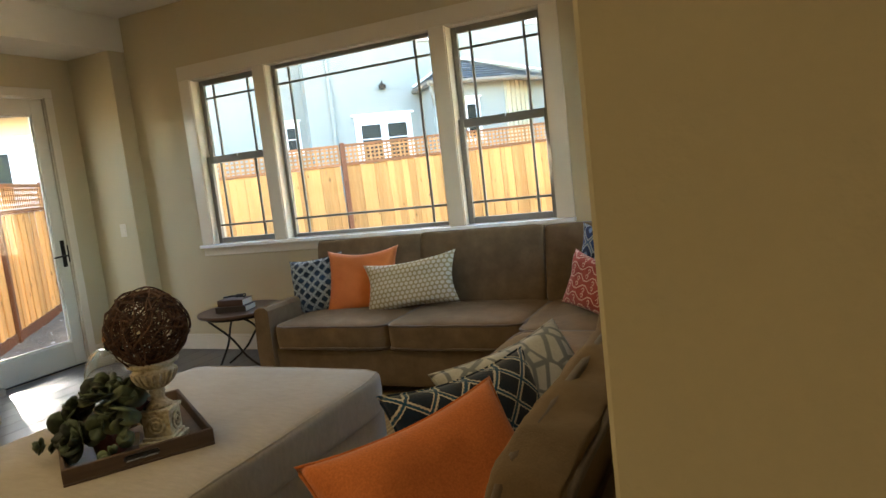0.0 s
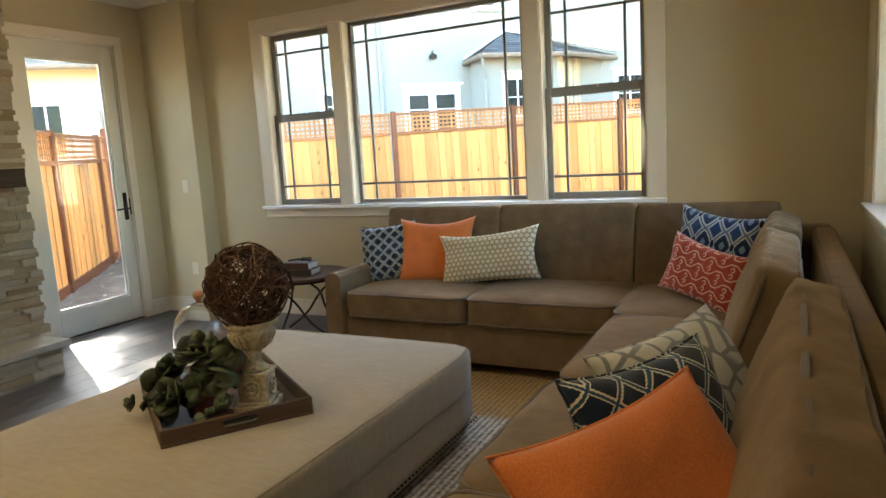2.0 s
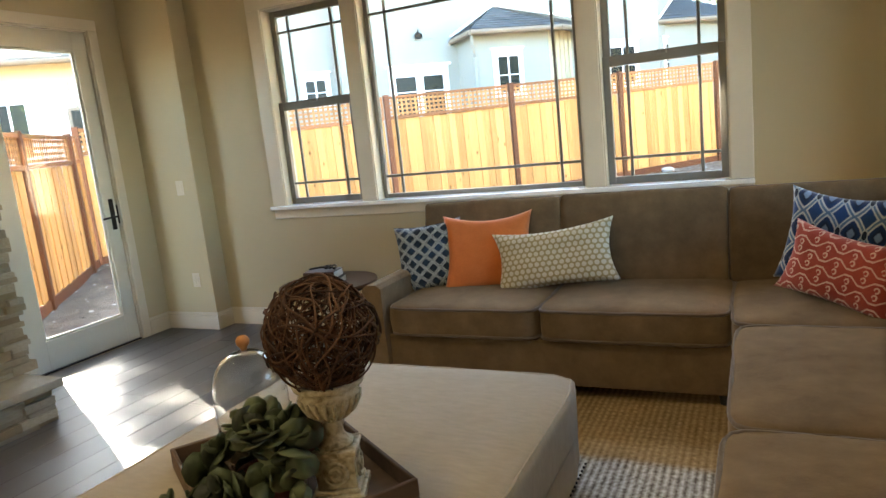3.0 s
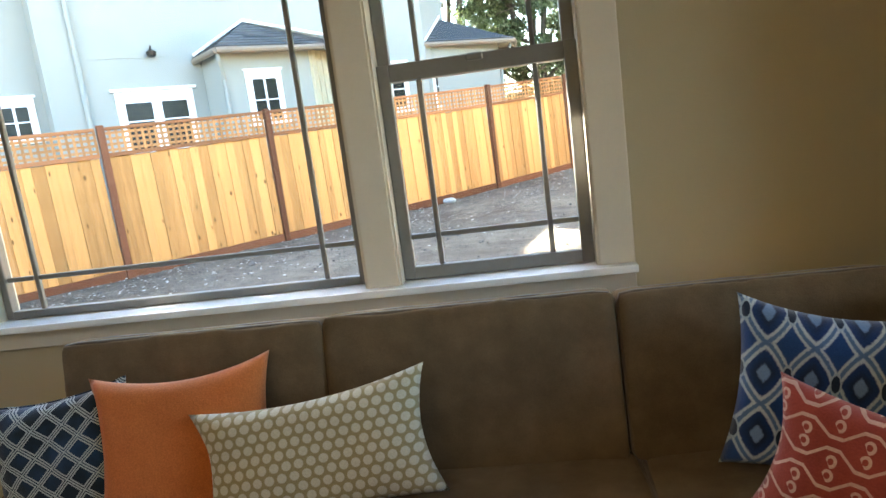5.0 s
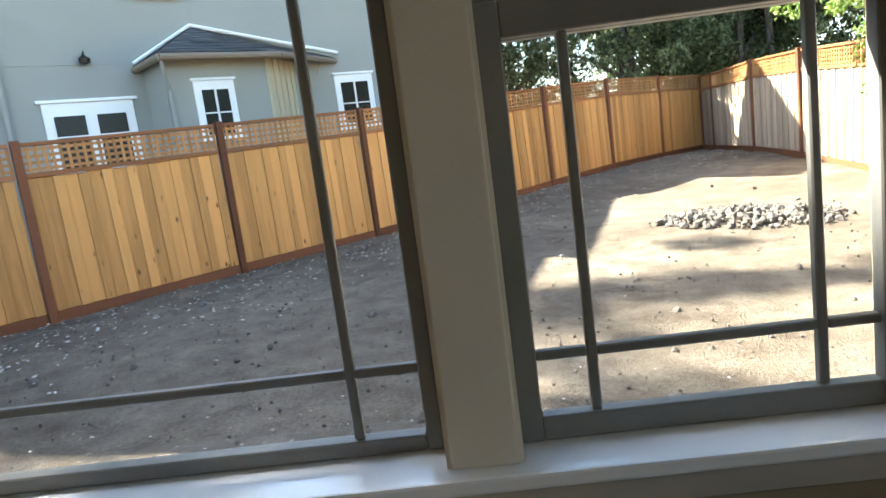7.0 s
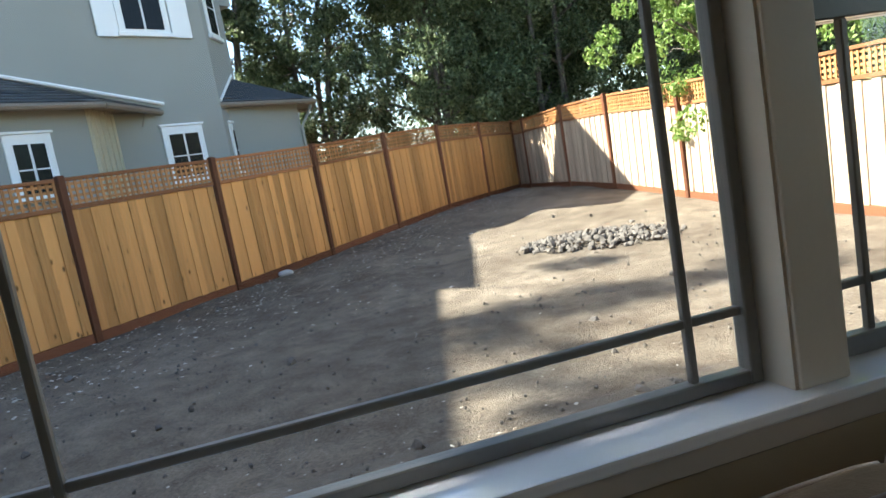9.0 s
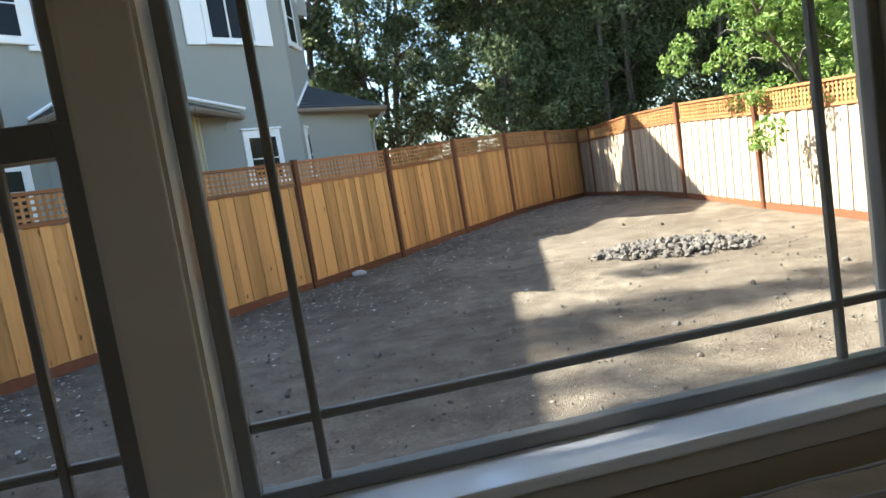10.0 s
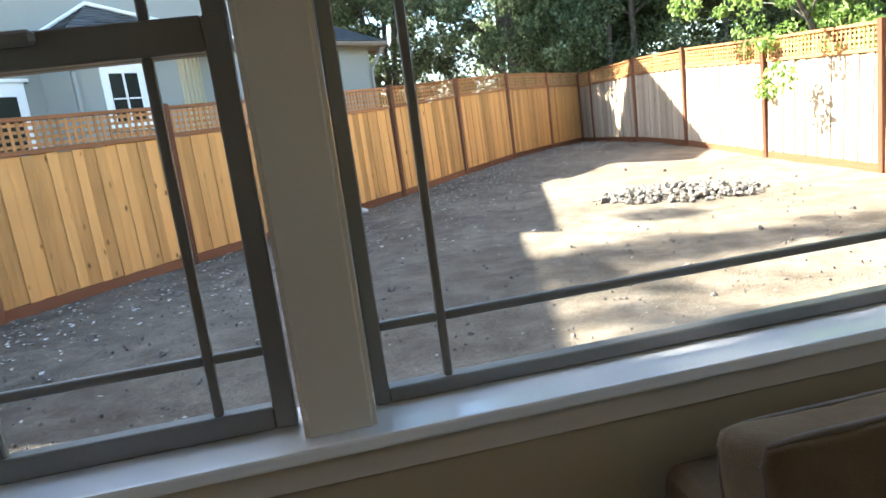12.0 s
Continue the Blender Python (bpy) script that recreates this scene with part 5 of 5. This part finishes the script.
# ---- trees ----
def make_leaf_material(name, lo, mid, hi):
    m = Mat(name, 0.55, 0, 0.3)
    r = m.island()
    a = m.noise(1.2, 3)
    c = m.ramp(r * 0.6 + a * 0.4, (0.2, lo), (0.5, mid), (0.8, hi))
    m.color(c)
    m.b.inputs["Transmission Weight"].default_value = 0.0
    tl = m.nt.nodes.new("ShaderNodeBsdfTranslucent")
    m.nt.links.new(c.s, tl.inputs[0])
    mx = m.nt.nodes.new("ShaderNodeMixShader")
    mx.inputs[0].default_value = 0.35
    m.nt.links.new(m.b.outputs[0], mx.inputs[1])
    m.nt.links.new(tl.outputs[0], mx.inputs[2])
    m.nt.links.new(mx.outputs[0], m.nt.nodes["Material Output"].inputs[0])
    return m.m


bark = Mat("bark", 0.9, 0, 0.2)
bn = bark.noise(2.0, 5, 0.6, bark.vec(6, 6, 1))
bark.color(bark.ramp(bn, (0.35, (0.07, 0.055, 0.045)), (0.55, (0.17, 0.14, 0.115)), (0.7, (0.30, 0.26, 0.22)))).bump(bn, 0.03, 0.7)
leaf_dark = make_leaf_material("gum_leaf", (0.035, 0.052, 0.022), (0.11, 0.145, 0.06), (0.27, 0.31, 0.16))
leaf_light = make_leaf_material("young_leaf", (0.10, 0.17, 0.03), (0.19, 0.29, 0.06), (0.34, 0.42, 0.13))


def leaf_cloud(centres, radii, per, size, seed):
    """Small folded leaves scattered in clumps."""
    g = np.random.RandomState(seed)
    c = np.repeat(np.array(centres), per, axis=0)
    r = np.repeat(np.array(radii), per)
    d = g.normal(size=c.shape)
    d /= np.linalg.norm(d, axis=1)[:, None]
    p = c + d * (r * g.uniform(0.25, 1.0, len(r)) ** 0.6)[:, None] * np.array([1, 1, 0.8])
    n = len(p)
    ax = g.normal(size=(n, 3)) + np.array([0, 0, -0.7])
    ax /= np.linalg.norm(ax, axis=1)[:, None]
    sd = np.cross(ax, g.normal(size=(n, 3)))
    sd /= np.linalg.norm(sd, axis=1)[:, None]
    ln = (size * g.uniform(0.6, 1.4, n))[:, None]
    up = np.cross(ax, sd) * ln * 0.12
    v = np.stack([p - ax * ln / 2, p + sd * ln * 0.24 + up, p + ax * ln / 2, p - sd * ln * 0.24 + up], axis=1).reshape(-1, 3)
    f = [(4 * i, 4 * i + 1, 4 * i + 2, 4 * i + 3) for i in range(n)]
    return v.tolist(), f


def tree(label, x, y, height, spread, low, leaf, n_clumps, per, size, seed, trunk=0.22, lean=(0, 0), stems=1):
    rnd = random.Random(seed)
    g = ground_z(x, y)
    t = thing("tree", label, "tree", pose(x, y, g))
    tips = []
    for s in range(stems):
        bm = bmesh.new()
        ox, oy = (rnd.uniform(-0.6, 0.6), rnd.uniform(-0.6, 0.6)) if stems > 1 else (0, 0)
        lx, ly = lean[0] + rnd.uniform(-1, 1) * 0.6, lean[1] + rnd.uniform(-1, 1) * 0.6
        pts = []
        for i in range(9):
            f = i / 8
            pts.append(Vector((ox + lx * f * f * 1.5 + 0.15 * math.sin(f * 7 + seed + s), oy + ly * f * f * 1.5 + 0.15 * math.cos(f * 5 + seed), -0.2 + f * height * 0.8)))
        add_tube(bm, pts, trunk * rnd.uniform(0.7, 1.0), 9, False, 0.25)
        for k in range(9):
            b = pts[rnd.randrange(2, 8)]
            an = rnd.uniform(0, 6.28)
            ln = spread * rnd.uniform(0.5, 0.95)
            q = [b, b + Vector((math.cos(an) * ln * 0.4, math.sin(an) * ln * 0.4, ln * 0.30)), b + Vector((math.cos(an + 0.3) * ln * 0.75, math.sin(an + 0.3) * ln * 0.75, ln * 0.42)),
                 b + Vector((math.cos(an + 0.2) * ln, math.sin(an + 0.2) * ln, ln * 0.35))]
            add_tube(bm, q, trunk * rnd.uniform(0.25, 0.4), 6, False, 0.2)
            tips += [q[2], q[3]]
        part("trunk", bm, bark.m, t, smooth=True)
    centres, radii = [], []
    for i in range(n_clumps):
        if i % 3 == 0 and tips:
            c = tips[rnd.randrange(len(tips))] + Vector((rnd.gauss(0, 0.4), rnd.gauss(0, 0.4), rnd.gauss(0, 0.4)))
        else:
            an, f = rnd.uniform(0, 6.28), rnd.random()
            z = low + (height - low) * f
            rr = spread * math.sqrt(rnd.random()) * (0.75 + 0.35 * math.sin(f * 3.0)) * (1 if f < 0.7 else 1.6 - f)
            c = Vector((rr * math.cos(an) + lean[0] * f, rr * math.sin(an) + lean[1] * f, z))
        centres.append(tuple(c))
        radii.append(rnd.uniform(0.35, 0.9) * spread / 3.2)
    v, f = leaf_cloud(centres, radii, per, size, seed)
    me = bpy.data.meshes.new("crown")
    me.from_pydata(v, [], f)
    me.materials.append(leaf)
    cr = new("crown", me)
    cr.parent = t
    return t


GUMS = ((16.9, 3.2, 12, 3.0, 1.6, 210), (19.4, 0.6, 13, 3.3, 1.6, 210), (15.8, 7.5, 13, 2.8, 1.0, 180), (20.8, -3.0, 13, 3.4, 1.8, 190), (23.0, 3.5, 15, 4.2, 0.6, 210),
        (23.5, -7.0, 13, 3.8, 1.6, 170), (27.5, -11.5, 13, 4.4, 1.2, 150), (28, -1.5, 15, 4.6, 0.3, 190), (33, 6.0, 16, 5.5, 0.3, 170), (34, -7.0, 14, 5.5, 0.3, 170))
for i, (u, n, h, sp, lo, cl) in enumerate(GUMS):
    p = plot(u, n)
    near = u < 22
    tree("tall grey-green gum tree beyond the fence", p.x, p.y, h, sp, lo, leaf_dark, int(cl * (1.15 if near else 1.1)), 300 if near else 220, 0.13 if near else 0.26, 30 + i, 0.17, (0.4, -0.3), 2 if i % 2 else 3)
tree("young bright green tree leaning over the fence", 5.6, 13.4, 4.9, 1.4, 2.75, leaf_light, 170, 130, 0.10, 60, 0.06, (-0.7, -0.2), 2)
tree("bright green tree beyond the side of the yard", 6.4, 9.6, 5.2, 2.2, 2.3, leaf_light, 90, 150, 0.12, 61, 0.07, (-0.2, 0), 2)
# Added tree, set along the sun's line to shade the far fence corner.
tree_at = plot(13.4, 9.2)
tree("added grey-green gum tree shading the far fence corner", tree_at.x, tree_at.y, 12.5, 1.7, 6.5, leaf_dark, 120, 240, 0.2, 52, 0.2, (0, 0), 2)
# Out of view; crowns placed to dapple the sun on yard and floor.
for i, (u, n, h, lo, sp) in enumerate(((-4.6, 15.5, 21, 14.5, 3.6), (-10.6, 9.5, 18.5, 12.5, 3.2))):
    p = plot(u, n)
    tree("unseen tall thin tree placed to dapple the sunlight", p.x, p.y, h, sp, lo, leaf_dark, (38, 84)[i], 170, 0.2, 70 + i, 0.3)


# Unseen crown added in the sun's path to shade the triple window.
pd = plot(-7.4, 9.2)
tree("unseen dense tree added to keep sun off the window", pd.x, pd.y, 20.5, 2.4, 14.4, leaf_dark, 118, 230, 0.22, 80, 0.3)


# ---- soil clods and chips ----
def lumps(name, label, spots, material, category, flat=1.0, seed=1):
    rnd = random.Random(seed)
    vs, fs = [], []
    if flat == 1:
        ico = bmesh.new()
        bmesh.ops.create_icosphere(ico, subdivisions=1, radius=1.0)
        base, tri = [tuple(v.co) for v in ico.verts], [tuple(v.index for v in f.verts) for f in ico.faces]
        ico.free()
    else:
        base = [(1, 0, 0), (-1, 0, 0), (0, 1, 0), (0, -1, 0), (0, 0, 1), (0, 0, -1)]
        tri = [(0, 2, 4), (2, 1, 4), (1, 3, 4), (3, 0, 4), (2, 0, 5), (1, 2, 5), (3, 1, 5), (0, 3, 5)]
    for x, y, z, s in spots:
        o = len(vs)
        q = Euler((rnd.uniform(0, 6), rnd.uniform(0, 6) if flat == 1 else rnd.uniform(-0.3, 0.3), rnd.uniform(0, 6))).to_matrix()
        if flat != 1:
            q = Euler((rnd.uniform(-0.3, 0.3), rnd.uniform(-0.3, 0.3), rnd.uniform(0, 6))).to_matrix()
        for b in base:
            k = Vector(b) * s * rnd.uniform(0.6, 1.25)
            k.z *= flat
            k = q @ k
            vs.append((x + k.x, y + k.y, z + k.z))
        fs += [(a + o, b + o, c + o) for a, b, c in tri]
    me = bpy.data.meshes.new(name)
    me.from_pydata(vs, [], fs)
    me.materials.append(material)
    return tagged(new(name, me), label, category, kind="stuff")


rnd = random.Random(77)
clods = []
for i in range(420):
    a, r = rnd.uniform(0, 6.28), math.sqrt(rnd.random())
    x, y = 1.28 + 1.05 * r * math.cos(a) , 12.0 + 0.7 * r * math.sin(a) - 0.35 * r * math.cos(a)
    clods.append((x, y, ground_z(x, y) + max(0, 0.12 * (1 - r)) + rnd.uniform(0, 0.03), rnd.uniform(0.02, 0.068)))
for i in range(130):
    x, y = rnd.uniform(-7.5, 3.2), rnd.uniform(5.2, 16)
    clods.append((x, y, ground_z(x, y) + 0.005, rnd.choice((0.012, 0.016, 0.02, 0.03, 0.05))))
for i in range(2600):
    x, y = rnd.uniform(-7.8, 2.6), 4.95 + 7.5 * rnd.random() ** 1.5
    clods.append((x, y, ground_z(x, y) + 0.012 + 0.035 * noise.noise(Vector((x * 0.9, y * 0.9, 0))), 0.005 + 0.013 * rnd.random() ** 2.5))
lumps("soil_clods", "heap of dug grey clods and scattered crumbs of soil", clods, plain("dry_soil", (0.125, 0.107, 0.088), 0.95, vary=0.3, scale=9, grain=80, height=0.006), "soil")
chips = []
for i in range(3800):
    u, n = rnd.uniform(-4.4, 16.8), -abs(rnd.gauss(0, 1.5)) - 0.1
    p = yard(u, n)
    if p.y < 4.95 or n < -4.3:
        continue
    chips.append((p.x, p.y, ground_z(p.x, p.y) + 0.022, rnd.uniform(0.010, 0.030)))
for i in range(900):
    x, y = rnd.gauss(-3.4, 1.3), rnd.gauss(6.3, 0.7)
    if y > 4.95:
        chips.append((x, y, ground_z(x, y) + 0.045, rnd.uniform(0.006, 0.017)))
for i in range(700):
    x, y = rnd.uniform(-11.5, -6.2), rnd.uniform(3.2, 9.5)
    chips.append((x, y, ground_z(x, y) + 0.02, rnd.uniform(0.012, 0.035)))
chip_mat = Mat("wood_chip", 0.9)
ci = chip_mat.island()
chip_mat.color(chip_mat.ramp(ci, (0.0, (0.10, 0.08, 0.06)), (0.5, (0.30, 0.25, 0.19)), (0.8, (0.55, 0.50, 0.42))))
lumps("wood_chips", "pale wood chips and leaf litter along the fence", chips, chip_mat.m, "wood chips", 0.25, 3)
st = Vector((-3.0, 15.1, 0))
tagged(part("stone", puffed(0.26, 0.17, 0.10, 0.0, 4, 2.5, 0.02, 3), plain("pale_rock", (0.42, 0.40, 0.36), 0.9, height=0.004), m=pose(st.x, st.y, ground_z(st.x, st.y) + 0.02), smooth=True), "pale flat stone lying on the soil", "stone")

# ---- floor boards ----
def make_floor_boards():
    fl = tagged(part("floor", box((-5.83, SOUTH, -0.02), (EAST, WY, -0.006)), dark_wood), "grey-brown oak plank floor", "floor", kind="structure")
    rnd = random.Random(4)
    w, n = 0.19, 0
    x = -5.82
    while x < EAST - 0.05:
        y = SOUTH + rnd.uniform(-1.6, 0)
        while y < WY:
            ln = rnd.uniform(1.3, 2.3)
            a, b = max(y, SOUTH), min(y + ln, WY)
            right = min(x + w, EAST)
            if b - a > 0.02 and not (x > EX + 0.1 and a > 0.4):
                part("plank", box((x + 0.001, a + 0.001, -0.006), (right - 0.001, b - 0.001, 0.0), 0.0015), floor_mat, fl)
                n += 1
            y += ln
        x += w
    return n


make_floor_boards()
